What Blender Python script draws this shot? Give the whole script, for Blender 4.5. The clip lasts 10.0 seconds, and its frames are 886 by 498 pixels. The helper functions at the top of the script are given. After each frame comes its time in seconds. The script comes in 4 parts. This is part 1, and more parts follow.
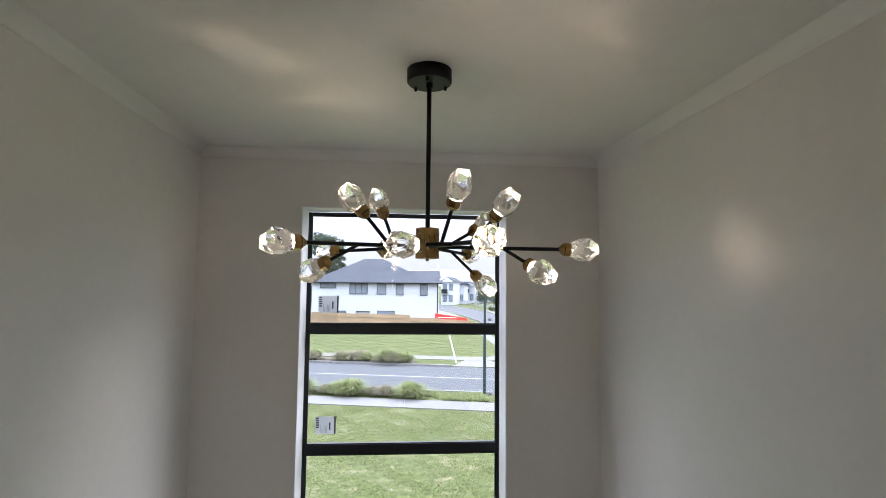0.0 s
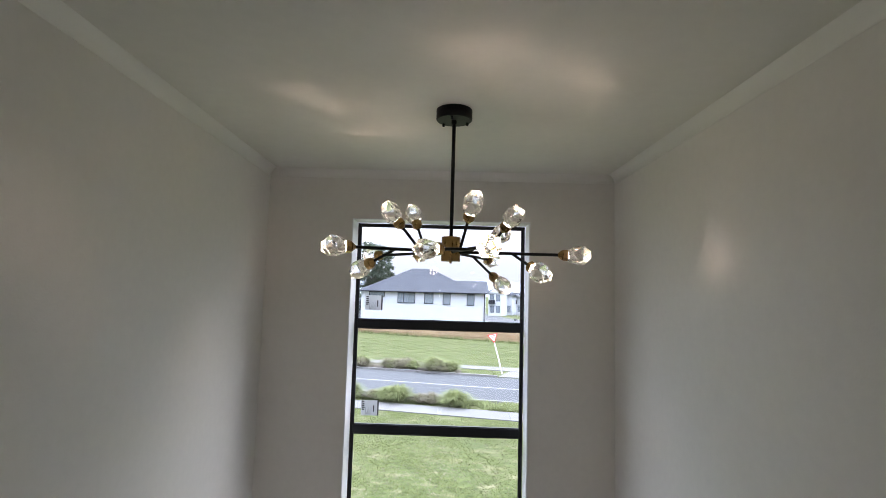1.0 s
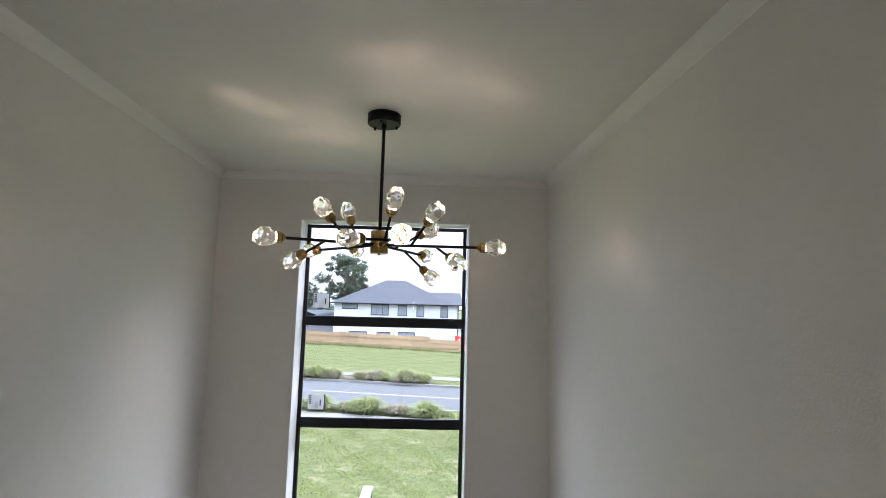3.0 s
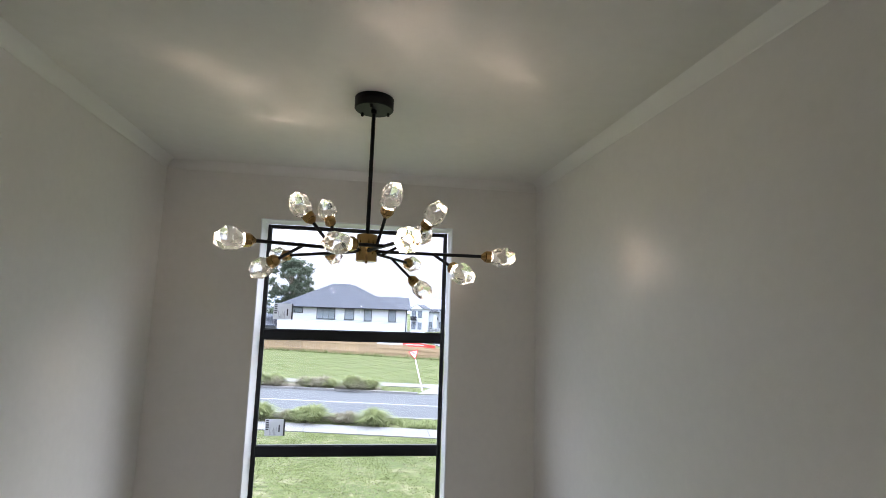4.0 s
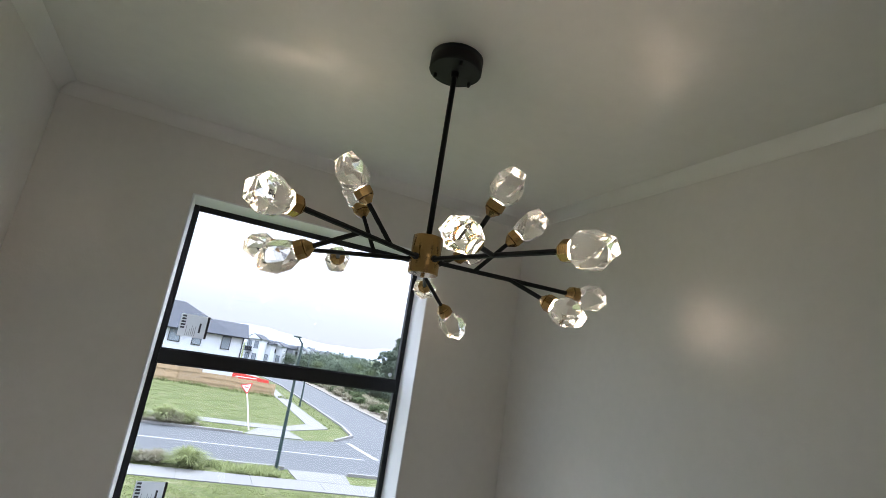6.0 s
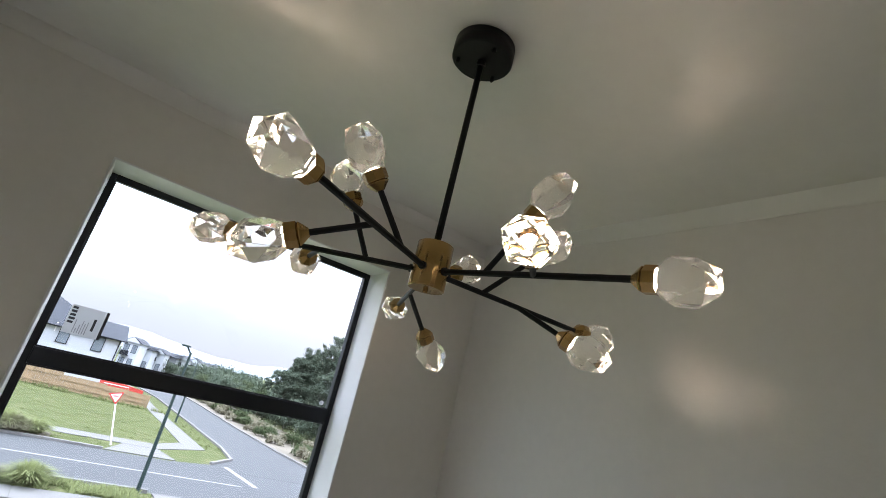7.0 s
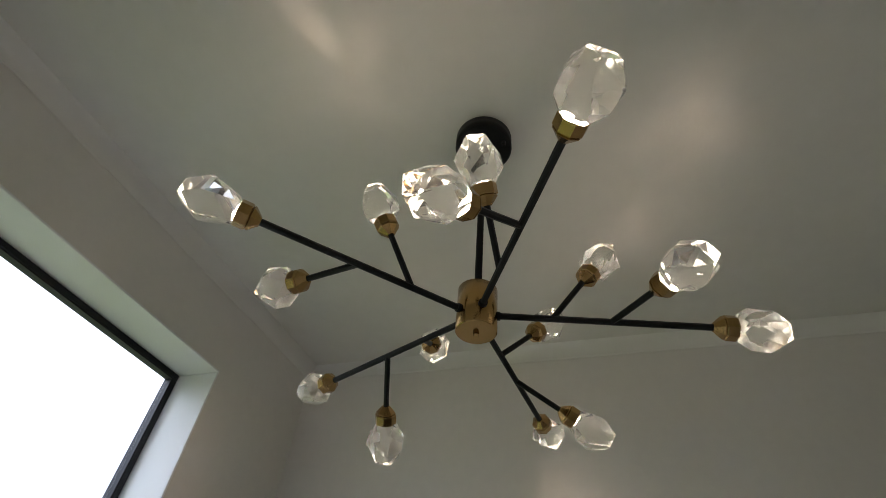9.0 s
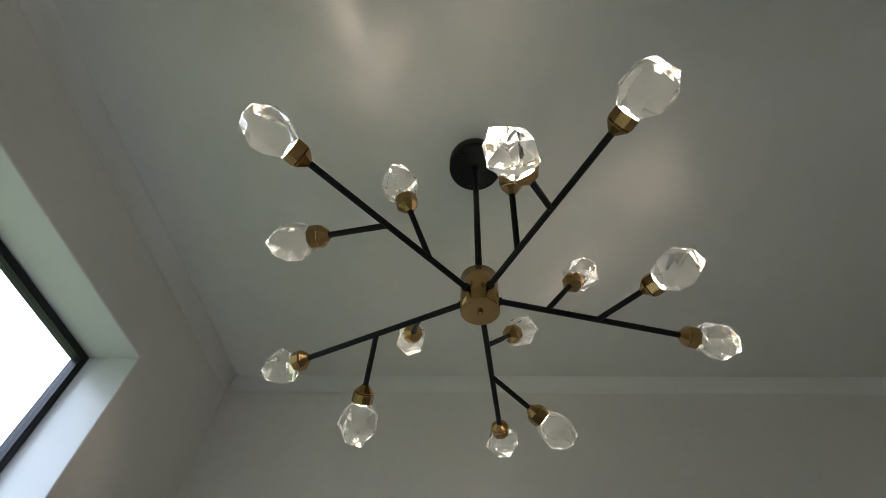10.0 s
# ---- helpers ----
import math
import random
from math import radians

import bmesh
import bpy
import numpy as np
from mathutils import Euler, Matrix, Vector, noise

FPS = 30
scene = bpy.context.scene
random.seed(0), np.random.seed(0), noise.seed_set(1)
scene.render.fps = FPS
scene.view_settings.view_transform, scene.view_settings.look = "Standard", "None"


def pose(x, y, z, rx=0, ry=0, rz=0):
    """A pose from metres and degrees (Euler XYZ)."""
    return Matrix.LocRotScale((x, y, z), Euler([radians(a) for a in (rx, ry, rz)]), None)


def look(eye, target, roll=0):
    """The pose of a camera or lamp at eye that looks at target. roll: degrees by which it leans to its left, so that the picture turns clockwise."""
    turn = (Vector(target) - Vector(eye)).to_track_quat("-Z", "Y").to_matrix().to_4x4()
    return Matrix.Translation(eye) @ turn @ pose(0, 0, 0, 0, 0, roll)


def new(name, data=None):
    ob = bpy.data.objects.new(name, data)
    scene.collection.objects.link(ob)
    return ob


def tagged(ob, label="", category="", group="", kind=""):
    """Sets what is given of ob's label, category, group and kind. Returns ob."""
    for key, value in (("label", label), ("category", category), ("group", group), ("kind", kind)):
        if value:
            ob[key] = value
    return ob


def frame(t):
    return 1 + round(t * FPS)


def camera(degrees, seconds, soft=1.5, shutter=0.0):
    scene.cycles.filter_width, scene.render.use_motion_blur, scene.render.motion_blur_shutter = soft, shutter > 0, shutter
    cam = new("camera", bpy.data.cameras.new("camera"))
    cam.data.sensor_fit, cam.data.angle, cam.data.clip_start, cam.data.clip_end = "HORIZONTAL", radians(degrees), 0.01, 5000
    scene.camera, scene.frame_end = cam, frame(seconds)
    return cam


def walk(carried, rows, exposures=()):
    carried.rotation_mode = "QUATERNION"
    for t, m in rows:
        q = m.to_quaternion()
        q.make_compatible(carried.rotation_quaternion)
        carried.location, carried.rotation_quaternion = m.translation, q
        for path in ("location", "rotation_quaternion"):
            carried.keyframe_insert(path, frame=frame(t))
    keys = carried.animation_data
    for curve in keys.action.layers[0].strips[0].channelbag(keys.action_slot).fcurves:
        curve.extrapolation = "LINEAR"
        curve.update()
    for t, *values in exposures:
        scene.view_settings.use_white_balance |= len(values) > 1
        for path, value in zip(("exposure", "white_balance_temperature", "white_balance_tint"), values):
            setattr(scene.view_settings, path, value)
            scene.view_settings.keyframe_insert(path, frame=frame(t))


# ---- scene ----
# ---------------------------------------------------------------- camera
cam = camera(83.6, 10.0, soft=0.85)
PATH = [
    (0, (-0.058, -1.245, 2.006), (0.098, 0.745, 2.143), 0.6),
    (0.5, (0.0, -1.375, 1.993), (-0.02, 0.618, 2.162), 1.4),
    (1, (0.005, -1.548, 1.969), (-0.033, 0.444, 2.144), 1.6),
    (1.5, (0.042, -1.696, 1.933), (0.125, 0.297, 2.075), 0.8),
    (2, (0.111, -1.813, 1.905), (0.284, 0.169, 2.11), 0.8),
    (2.5, (0.163, -1.799, 1.894), (0.266, 0.186, 2.116), 1.4),
    (2.7, (0.167, -1.757, 1.889), (0.225, 0.229, 2.122), 1.5),
    (3.8, (0.089, -1.472, 1.933), (0.273, 0.509, 2.138), 1.8),
    (4, (0.026, -1.427, 1.932), (0.294, 0.539, 2.182), 1.9),
    (4.5, (-0.09, -1.285, 1.934), (0.229, 0.661, 2.269), 3.2),
    (5, (-0.188, -1.149, 1.938), (0.274, 0.745, 2.385), 6.7),
    (5.2, (-0.221, -1.09, 1.931), (0.283, 0.796, 2.369), 7.2),
    (6.3, (-0.396, -0.821, 1.878), (0.529, 0.882, 2.373), 9.5),
    (6.5, (-0.406, -0.771, 1.871), (0.59, 0.883, 2.39), 10.3),
    (7, (-0.415, -0.65, 1.881), (0.631, 0.933, 2.516), 13.6),
    (7.5, (-0.474, -0.531, 1.846), (0.69, 0.808, 2.769), 12.3),
    (8, (-0.51, -0.412, 1.83), (0.745, 0.688, 2.933), 10.9),
    (8.5, (-0.511, -0.291, 1.74), (0.767, 0.598, 2.996), 11.3),
    (9, (-0.56, -0.168, 1.657), (0.763, 0.382, 3.052), 6.4),
    (9.5, (-0.576, -0.091, 1.579), (0.687, 0.275, 3.085), 4.3),
    (10, (-0.529, 0.003, 1.528), (0.677, 0.137, 3.118), 3.3),
]
walk(cam, [(t, look(eye, target, roll)) for t, eye, target, roll in PATH], exposures=[(0, 0.78, 6330, 18), (2.5, 0.93, 6240, 17.5), (4.5, 0.97, 6260, 17), (6.5, 0.68, 6280, 14), (7.5, 0.66, 6450, 15), (8.5, 0.56, 6480, 15), (10, 0.64, 5950, 11.5)])

# ---------------------------------------------------------------- sky, sun, exposure
SUN_EL, SUN_AZ = 38.0, 48.0     # degrees; azimuth clockwise from +y
world = bpy.data.worlds.new("cloudy_sky")
scene.world = world
world.use_nodes = True
wn, wl = world.node_tree.nodes, world.node_tree.links
wn.clear()
w_out = wn.new("ShaderNodeOutputWorld")
w_bg = wn.new("ShaderNodeBackground")
w_sky = wn.new("ShaderNodeTexSky")
w_sky.sky_type = "NISHITA"
w_sky.sun_disc = False
w_sky.sun_elevation = radians(SUN_EL)
w_sky.sun_rotation = radians(SUN_AZ)
w_sky.dust_density = 0.8
w_tc = wn.new("ShaderNodeTexCoord")
w_map = wn.new("ShaderNodeMapping")
w_map.inputs["Scale"].default_value = (1.2, 1.2, 4.0)
w_noise = wn.new("ShaderNodeTexNoise")
w_noise.inputs["Scale"].default_value = 1.6
w_noise.inputs["Detail"].default_value = 7.0
w_ramp = wn.new("ShaderNodeValToRGB")
w_ramp.color_ramp.elements[0].position = 0.30
w_ramp.color_ramp.elements[0].color = (0.80, 0.80, 0.80, 1)
w_ramp.color_ramp.elements[1].position = 0.62
w_mix = wn.new("ShaderNodeMixRGB")
w_mix.inputs["Color2"].default_value = (11.1, 12.1, 14.1, 1)   # sunlit cloud deck
wl.new(w_tc.outputs["Generated"], w_map.inputs["Vector"])
wl.new(w_map.outputs["Vector"], w_noise.inputs["Vector"])
wl.new(w_noise.outputs["Fac"], w_ramp.inputs["Fac"])
wl.new(w_ramp.outputs["Color"], w_mix.inputs["Fac"])
wl.new(w_sky.outputs["Color"], w_mix.inputs["Color1"])
# an overcast dome is brighter overhead than at the horizon
w_sep, w_rng, w_mul = wn.new("ShaderNodeSeparateXYZ"), wn.new("ShaderNodeMapRange"), wn.new("ShaderNodeMixRGB")
w_rng.inputs["To Min"].default_value, w_rng.inputs["To Max"].default_value = 0.44, 4.7
w_rng.interpolation_type = "SMOOTHSTEP"
w_mul.blend_type = "MULTIPLY"
w_mul.inputs["Fac"].default_value = 1.0
wl.new(w_tc.outputs["Generated"], w_sep.inputs["Vector"])
wl.new(w_sep.outputs["Z"], w_rng.inputs["Value"])
wl.new(w_mix.outputs["Color"], w_mul.inputs["Color1"])
wl.new(w_rng.outputs["Result"], w_mul.inputs["Color2"])
wl.new(w_mul.outputs["Color"], w_bg.inputs["Color"])
w_bg.inputs["Strength"].default_value = 0.113
wl.new(w_bg.outputs["Background"], w_out.inputs["Surface"])

sun = new("sun", bpy.data.lights.new("sun", "SUN"))
sun.data.energy, sun.data.angle, sun.data.color = 1.1, radians(40), (1.0, 0.97, 0.93)
sun_dir = Vector((math.sin(radians(SUN_AZ)) * math.cos(radians(SUN_EL)), math.cos(radians(SUN_AZ)) * math.cos(radians(SUN_EL)), math.sin(radians(SUN_EL))))
sun.matrix_world = look(sun_dir * 50, (0, 0, 0))

# unseen fill lamp added over the far end of the landing, behind the camera
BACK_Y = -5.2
FILL_Y0, FILL_Y1 = -4.9, -3.3
fill_lamp = new("landing_fill", bpy.data.lights.new("landing_fill", "AREA"))
fill_lamp.data.shape, fill_lamp.data.size, fill_lamp.data.size_y = "RECTANGLE", 1.3, FILL_Y1 - FILL_Y0
fill_lamp.data.energy, fill_lamp.data.color = 9.5, (1.0, 0.95, 0.88)
fill_lamp.matrix_world = look((0.0, (FILL_Y0 + FILL_Y1) / 2, 2.60), (0.0, (FILL_Y0 + FILL_Y1) / 2, 0.0))


# ---------------------------------------------------------------- materials
def material(name, base, rough=0.6, metal=0.0, var=0.0, scale=8.0, bump=0.0, bump_scale=60.0, base2=None, fine=0.0, fine_scale=90.0, spec=0.5, per_object=0.0):
    """Principled surface with variation at two scales and fine relief."""
    m = bpy.data.materials.new(name)
    m.use_nodes = True
    n, l = m.node_tree.nodes, m.node_tree.links
    b = n["Principled BSDF"]
    b.inputs["Roughness"].default_value = rough
    b.inputs["Metallic"].default_value = metal
    b.inputs["Specular IOR Level"].default_value = spec
    b.inputs["Base Color"].default_value = (*base, 1)
    tc = n.new("ShaderNodeTexCoord")
    col = None
    if var or base2:
        t = n.new("ShaderNodeTexNoise")
        t.inputs["Scale"].default_value, t.inputs["Detail"].default_value, t.inputs["Roughness"].default_value = scale, 6.0, 0.6
        l.new(tc.outputs["Object"], t.inputs["Vector"])
        r = n.new("ShaderNodeValToRGB")
        r.color_ramp.elements[0].position, r.color_ramp.elements[1].position = 0.34, 0.66
        lo = base2 if base2 else tuple(c * (1 - var) for c in base)
        r.color_ramp.elements[0].color, r.color_ramp.elements[1].color = (*lo, 1), (*base, 1)
        l.new(t.outputs["Fac"], r.inputs["Fac"])
        col = r.outputs["Color"]
    if fine:
        t = n.new("ShaderNodeTexNoise")
        t.inputs["Scale"].default_value, t.inputs["Detail"].default_value = fine_scale, 4.0
        l.new(tc.outputs["Object"], t.inputs["Vector"])
        r = n.new("ShaderNodeValToRGB")
        r.color_ramp.elements[0].position, r.color_ramp.elements[1].position = 0.3, 0.7
        v = 1 - fine
        r.color_ramp.elements[0].color, r.color_ramp.elements[1].color = (v, v, v, 1), (1, 1, 1, 1)
        l.new(t.outputs["Fac"], r.inputs["Fac"])
        x = n.new("ShaderNodeMixRGB")
        x.blend_type = "MULTIPLY"
        x.inputs["Fac"].default_value = 1.0
        if col is None:
            x.inputs["Color1"].default_value = (*base, 1)
        else:
            l.new(col, x.inputs["Color1"])
        l.new(r.outputs["Color"], x.inputs["Color2"])
        col = x.outputs["Color"]
    if per_object:
        oi = n.new("ShaderNodeObjectInfo")
        h = n.new("ShaderNodeHueSaturation")
        mr = n.new("ShaderNodeMapRange")
        mr.inputs["To Min"].default_value, mr.inputs["To Max"].default_value = 1 - per_object, 1 + per_object
        l.new(oi.outputs["Random"], mr.inputs["Value"])
        l.new(mr.outputs["Result"], h.inputs["Value"])
        if col is None:
            h.inputs["Color"].default_value = (*base, 1)
        else:
            l.new(col, h.inputs["Color"])
        col = h.outputs["Color"]
    if col is not None:
        l.new(col, b.inputs["Base Color"])
    if bump:
        t = n.new("ShaderNodeTexNoise")
        t.inputs["Scale"].default_value, t.inputs["Detail"].default_value = bump_scale, 5.0
        l.new(tc.outputs["Object"], t.inputs["Vector"])
        bp = n.new("ShaderNodeBump")
        bp.inputs["Strength"].default_value, bp.inputs["Distance"].default_value = bump, 0.01
        l.new(t.outputs["Fac"], bp.inputs["Height"])
        l.new(bp.outputs["Normal"], b.inputs["Normal"])
    return m


def leaf_material(name, a, b_, rough=0.85):
    """Foliage whose clumps differ in tone, leaf by leaf."""
    m = bpy.data.materials.new(name)
    m.use_nodes = True
    n, l = m.node_tree.nodes, m.node_tree.links
    b = n["Principled BSDF"]
    b.inputs["Roughness"].default_value = rough
    b.inputs["Specular IOR Level"].default_value = 0.1
    g = n.new("ShaderNodeNewGeometry")
    r = n.new("ShaderNodeValToRGB")
    r.color_ramp.elements[0].color, r.color_ramp.elements[1].color = (*a, 1), (*b_, 1)
    l.new(g.outputs["Random Per Island"], r.inputs["Fac"])
    l.new(r.outputs["Color"], b.inputs["Base Color"])
    # thin leaves let part of the daylight through
    tr, mx = n.new("ShaderNodeBsdfTranslucent"), n.new("ShaderNodeMixShader")
    mx.inputs["Fac"].default_value = 0.42
    l.new(r.outputs["Color"], tr.inputs["Color"])
    l.new(b.outputs["BSDF"], mx.inputs[1])
    l.new(tr.outputs["BSDF"], mx.inputs[2])
    l.new(mx.outputs["Shader"], n["Material Output"].inputs["Surface"])
    return m


def glass_pane_material(name):
    m = bpy.data.materials.new(name)
    m.use_nodes = True
    n, l = m.node_tree.nodes, m.node_tree.links
    n.clear()
    o = n.new("ShaderNodeOutputMaterial")
    tr, gl, fr, mx = n.new("ShaderNodeBsdfTransparent"), n.new("ShaderNodeBsdfGlossy"), n.new("ShaderNodeFresnel"), n.new("ShaderNodeMixShader")
    tr.inputs["Color"].default_value = (0.95, 0.965, 0.96, 1)
    gl.inputs["Roughness"].default_value = 0.0
    fr.inputs["IOR"].default_value = 1.45
    l.new(fr.outputs["Fac"], mx.inputs["Fac"])
    l.new(tr.outputs["BSDF"], mx.inputs[1])
    l.new(gl.outputs["BSDF"], mx.inputs[2])
    l.new(mx.outputs["Shader"], o.inputs["Surface"])
    return m


def emitter(name, colour, strength):
    m = bpy.data.materials.new(name)
    m.use_nodes = True
    b = m.node_tree.nodes["Principled BSDF"]
    b.inputs["Base Color"].default_value = (0.8, 0.8, 0.8, 1)
    b.inputs["Emission Color"].default_value = (*colour, 1)
    b.inputs["Emission Strength"].default_value = strength
    return m


def brushed_brass():
    m = material("brushed_brass", (0.41, 0.26, 0.10), rough=0.25, metal=1.0)
    n, l = m.node_tree.nodes, m.node_tree.links
    b = n["Principled BSDF"]
    tc, mp, t = n.new("ShaderNodeTexCoord"), n.new("ShaderNodeMapping"), n.new("ShaderNodeTexNoise")
    mp.inputs["Scale"].default_value = (40, 40, 900)
    t.inputs["Scale"].default_value, t.inputs["Detail"].default_value = 1.0, 3.0
    l.new(tc.outputs["Object"], mp.inputs["Vector"])
    l.new(mp.outputs["Vector"], t.inputs["Vector"])
    bp = n.new("ShaderNodeBump")
    bp.inputs["Strength"].default_value, bp.inputs["Distance"].default_value = 0.12, 0.001
    l.new(t.outputs["Fac"], bp.inputs["Height"])
    l.new(bp.outputs["Normal"], b.inputs["Normal"])
    r = n.new("ShaderNodeMapRange")
    r.inputs["To Min"].default_value, r.inputs["To Max"].default_value = 0.10, 0.20
    l.new(t.outputs["Fac"], r.inputs["Value"])
    l.new(r.outputs["Result"], b.inputs["Roughness"])
    tg = n.new("ShaderNodeTangent")
    tg.direction_type, tg.axis = "RADIAL", "Z"
    l.new(tg.outputs["Tangent"], b.inputs["Tangent"])
    b.inputs["Anisotropic"].default_value = 0.7
    b.inputs["Anisotropic Rotation"].default_value = 0.25
    return m


def crystal_material():
    m = bpy.data.materials.new("clear_cut_crystal")
    m.use_nodes = True
    b = m.node_tree.nodes["Principled BSDF"]
    b.inputs["Base Color"].default_value = (0.99, 0.98, 0.95, 1)
    b.inputs["Transmission Weight"].default_value = 0.94
    b.inputs["Roughness"].default_value = 0.015
    b.inputs["IOR"].default_value = 1.50
    return m


M_WALL = material("painted_plasterboard_wall", (0.76, 0.738, 0.693), rough=0.45, var=0.05, scale=1.3, fine=0.03, fine_scale=35.0, bump=0.06, bump_scale=160.0)
M_CEIL = material("painted_ceiling", (0.77, 0.76, 0.70), rough=0.7, var=0.05, scale=1.7, fine=0.03, fine_scale=25.0, bump=0.05, bump_scale=140.0)
M_CORN = material("painted_cornice", (0.80, 0.79, 0.745), rough=0.7, var=0.03, scale=3.0)
M_REVEAL = material("white_gloss_reveal", (0.82, 0.83, 0.84), rough=0.35, var=0.03, scale=5.0)
M_ALU = material("black_powdercoat", (0.008, 0.010, 0.015), rough=0.45, var=0.2, scale=30.0, spec=0.35)
M_GLASS = glass_pane_material("window_glass")
M_BLACK = material("satin_black_metal", (0.006, 0.006, 0.007), rough=0.5, var=0.3, scale=40.0, bump=0.05, bump_scale=300.0, spec=0.3)
M_BRASS = brushed_brass()
M_CRYSTAL = crystal_material()
M_LED = emitter("warm_led", (1.0, 0.88, 0.68), 13.0)
def paper(name):
    m = material(name, (0.52, 0.53, 0.54), rough=0.8, var=0.06, scale=40.0)
    n, l = m.node_tree.nodes, m.node_tree.links
    t, mx = n.new("ShaderNodeBsdfTranslucent"), n.new("ShaderNodeMixShader")
    t.inputs["Color"].default_value = (0.62, 0.63, 0.64, 1)
    mx.inputs["Fac"].default_value = 0.62
    l.new(n["Principled BSDF"].outputs["BSDF"], mx.inputs[1])
    l.new(t.outputs["BSDF"], mx.inputs[2])
    l.new(mx.outputs["Shader"], n["Material Output"].inputs["Surface"])
    return m


M_PAPER = paper("printed_paper_label")
M_INK = material("label_ink", (0.03, 0.03, 0.035), rough=0.6)
M_GREYINK = material("grey_label_ink", (0.28, 0.29, 0.30), rough=0.6)
M_CARPET = material("grey_carpet", (0.42, 0.40, 0.37), rough=0.95, var=0.2, scale=30.0, bump=0.5, bump_scale=500.0)
M_RAIL = material("white_painted_rail", (0.8, 0.8, 0.78), rough=0.3, var=0.03, scale=12.0)


def lawn_material():
    """Lawn whose turf thins to dry straw in ragged patches."""
    m = material("rough_mown_lawn", (0.087, 0.103, 0.036), rough=0.95, base2=(0.068, 0.086, 0.029), scale=0.6, fine=0.55, fine_scale=6.0, bump=0.6, bump_scale=9.0, spec=0.1)
    n, l = m.node_tree.nodes, m.node_tree.links
    b = n["Principled BSDF"]
    was = b.inputs["Base Color"].links[0].from_socket
    tc, t, r, x = n.new("ShaderNodeTexCoord"), n.new("ShaderNodeTexNoise"), n.new("ShaderNodeValToRGB"), n.new("ShaderNodeMixRGB")
    mp = n.new("ShaderNodeMapping")
    mp.inputs["Scale"].default_value = (0.7, 1.2, 1.0)
    t.inputs["Scale"].default_value, t.inputs["Detail"].default_value, t.inputs["Roughness"].default_value = 1.9, 9.0, 0.7
    r.color_ramp.elements[0].position, r.color_ramp.elements[1].position = 0.54, 0.70
    r.color_ramp.elements[1].color = (0.85, 0.85, 0.85, 1)
    l.new(tc.outputs["Object"], mp.inputs["Vector"])
    l.new(mp.outputs["Vector"], t.inputs["Vector"])
    l.new(t.outputs["Fac"], r.inputs["Fac"])
    l.new(r.outputs["Color"], x.inputs["Fac"])
    l.new(was, x.inputs["Color1"])
    x.inputs["Color2"].default_value = (0.175, 0.158, 0.098, 1)
    l.new(x.outputs["Color"], b.inputs["Base Color"])
    return m


M_LAWN = lawn_material()
M_ASPHALT = material("worn_grey_asphalt", (0.034, 0.039, 0.042), rough=0.85, var=0.14, scale=0.4, fine=0.08, fine_scale=10.0, bump=0.06, bump_scale=40.0)
M_CONC = material("pale_concrete", (0.105, 0.105, 0.10), rough=0.85, var=0.15, scale=0.7, fine=0.10, fine_scale=6.0, bump=0.3, bump_scale=30.0)
M_KERB = material("kerb_concrete", (0.145, 0.142, 0.136), rough=0.85, var=0.2, scale=1.2)
M_PAINT = material("road_paint", (0.22, 0.22, 0.22), rough=0.7, var=0.2, scale=3.0)
M_BARK = material("tree_bark", (0.10, 0.075, 0.055), rough=0.9, var=0.3, scale=3.0, bump=0.6, bump_scale=10.0)
M_MULCH = material("planting_bed_mulch", (0.15, 0.13, 0.095), rough=0.95, var=0.3, scale=2.0, fine=0.3, fine_scale=9.0)
M_BLADE = leaf_material("grass_blade", (0.100, 0.120, 0.044), (0.16, 0.18, 0.075))
M_TUSSOCK = leaf_material("green_tussock_blade", (0.13, 0.155, 0.065), (0.25, 0.28, 0.13))
M_DRY = leaf_material("dry_tussock_blade", (0.13, 0.125, 0.085), (0.27, 0.25, 0.18))
M_LEAF = leaf_material("dark_tree_leaf", (0.056, 0.076, 0.054), (0.108, 0.134, 0.095))
M_LEAF2 = leaf_material("olive_bush_leaf", (0.035, 0.05, 0.025), (0.10, 0.125, 0.06))
M_FENCE = material("new_pine_fence", (0.33, 0.235, 0.135), rough=0.8, var=0.25, scale=2.0, fine=0.15, fine_scale=12.0, per_object=0.2)
M_BOARD = material("white_weatherboard", (0.46, 0.485, 0.52), rough=0.5, var=0.04, scale=0.6)
M_ROOF = material("dark_slate_roof", (0.044, 0.050, 0.060), rough=0.8, var=0.2, scale=1.2, fine=0.25, fine_scale=5.0, bump=0.5, bump_scale=4.0, spec=0.15)
# blue-grey base colour carries the sky's reflection in the house windows
M_SKYGLASS = material("sky_tinted_glass", (0.20, 0.235, 0.27), rough=0.08, var=0.3, scale=1.0)
M_GREYCLAD = material("grey_cladding", (0.16, 0.17, 0.19), rough=0.6, var=0.15, scale=1.0)
M_RED = material("red_plastic_sheet", (0.45, 0.035, 0.025), rough=0.45, var=0.2, scale=2.0)
M_SIGNWHITE = material("sign_white", (0.8, 0.8, 0.8), rough=0.4, var=0.04, scale=5.0)
M_SIGNRED = material("sign_red", (0.55, 0.03, 0.03), rough=0.4, var=0.08, scale=5.0)
M_POLE = material("dark_green_pole", (0.012, 0.03, 0.03), rough=0.45, var=0.2, scale=3.0)
M_GALV = material("galvanised_steel", (0.45, 0.46, 0.47), rough=0.45, metal=0.7, var=0.15, scale=5.0)
# pale blue-grey stands in for the air haze over far hills
M_HILL = material("hill_with_haze_tint", (0.21, 0.235, 0.27), rough=1.0, var=0.15, scale=0.02)


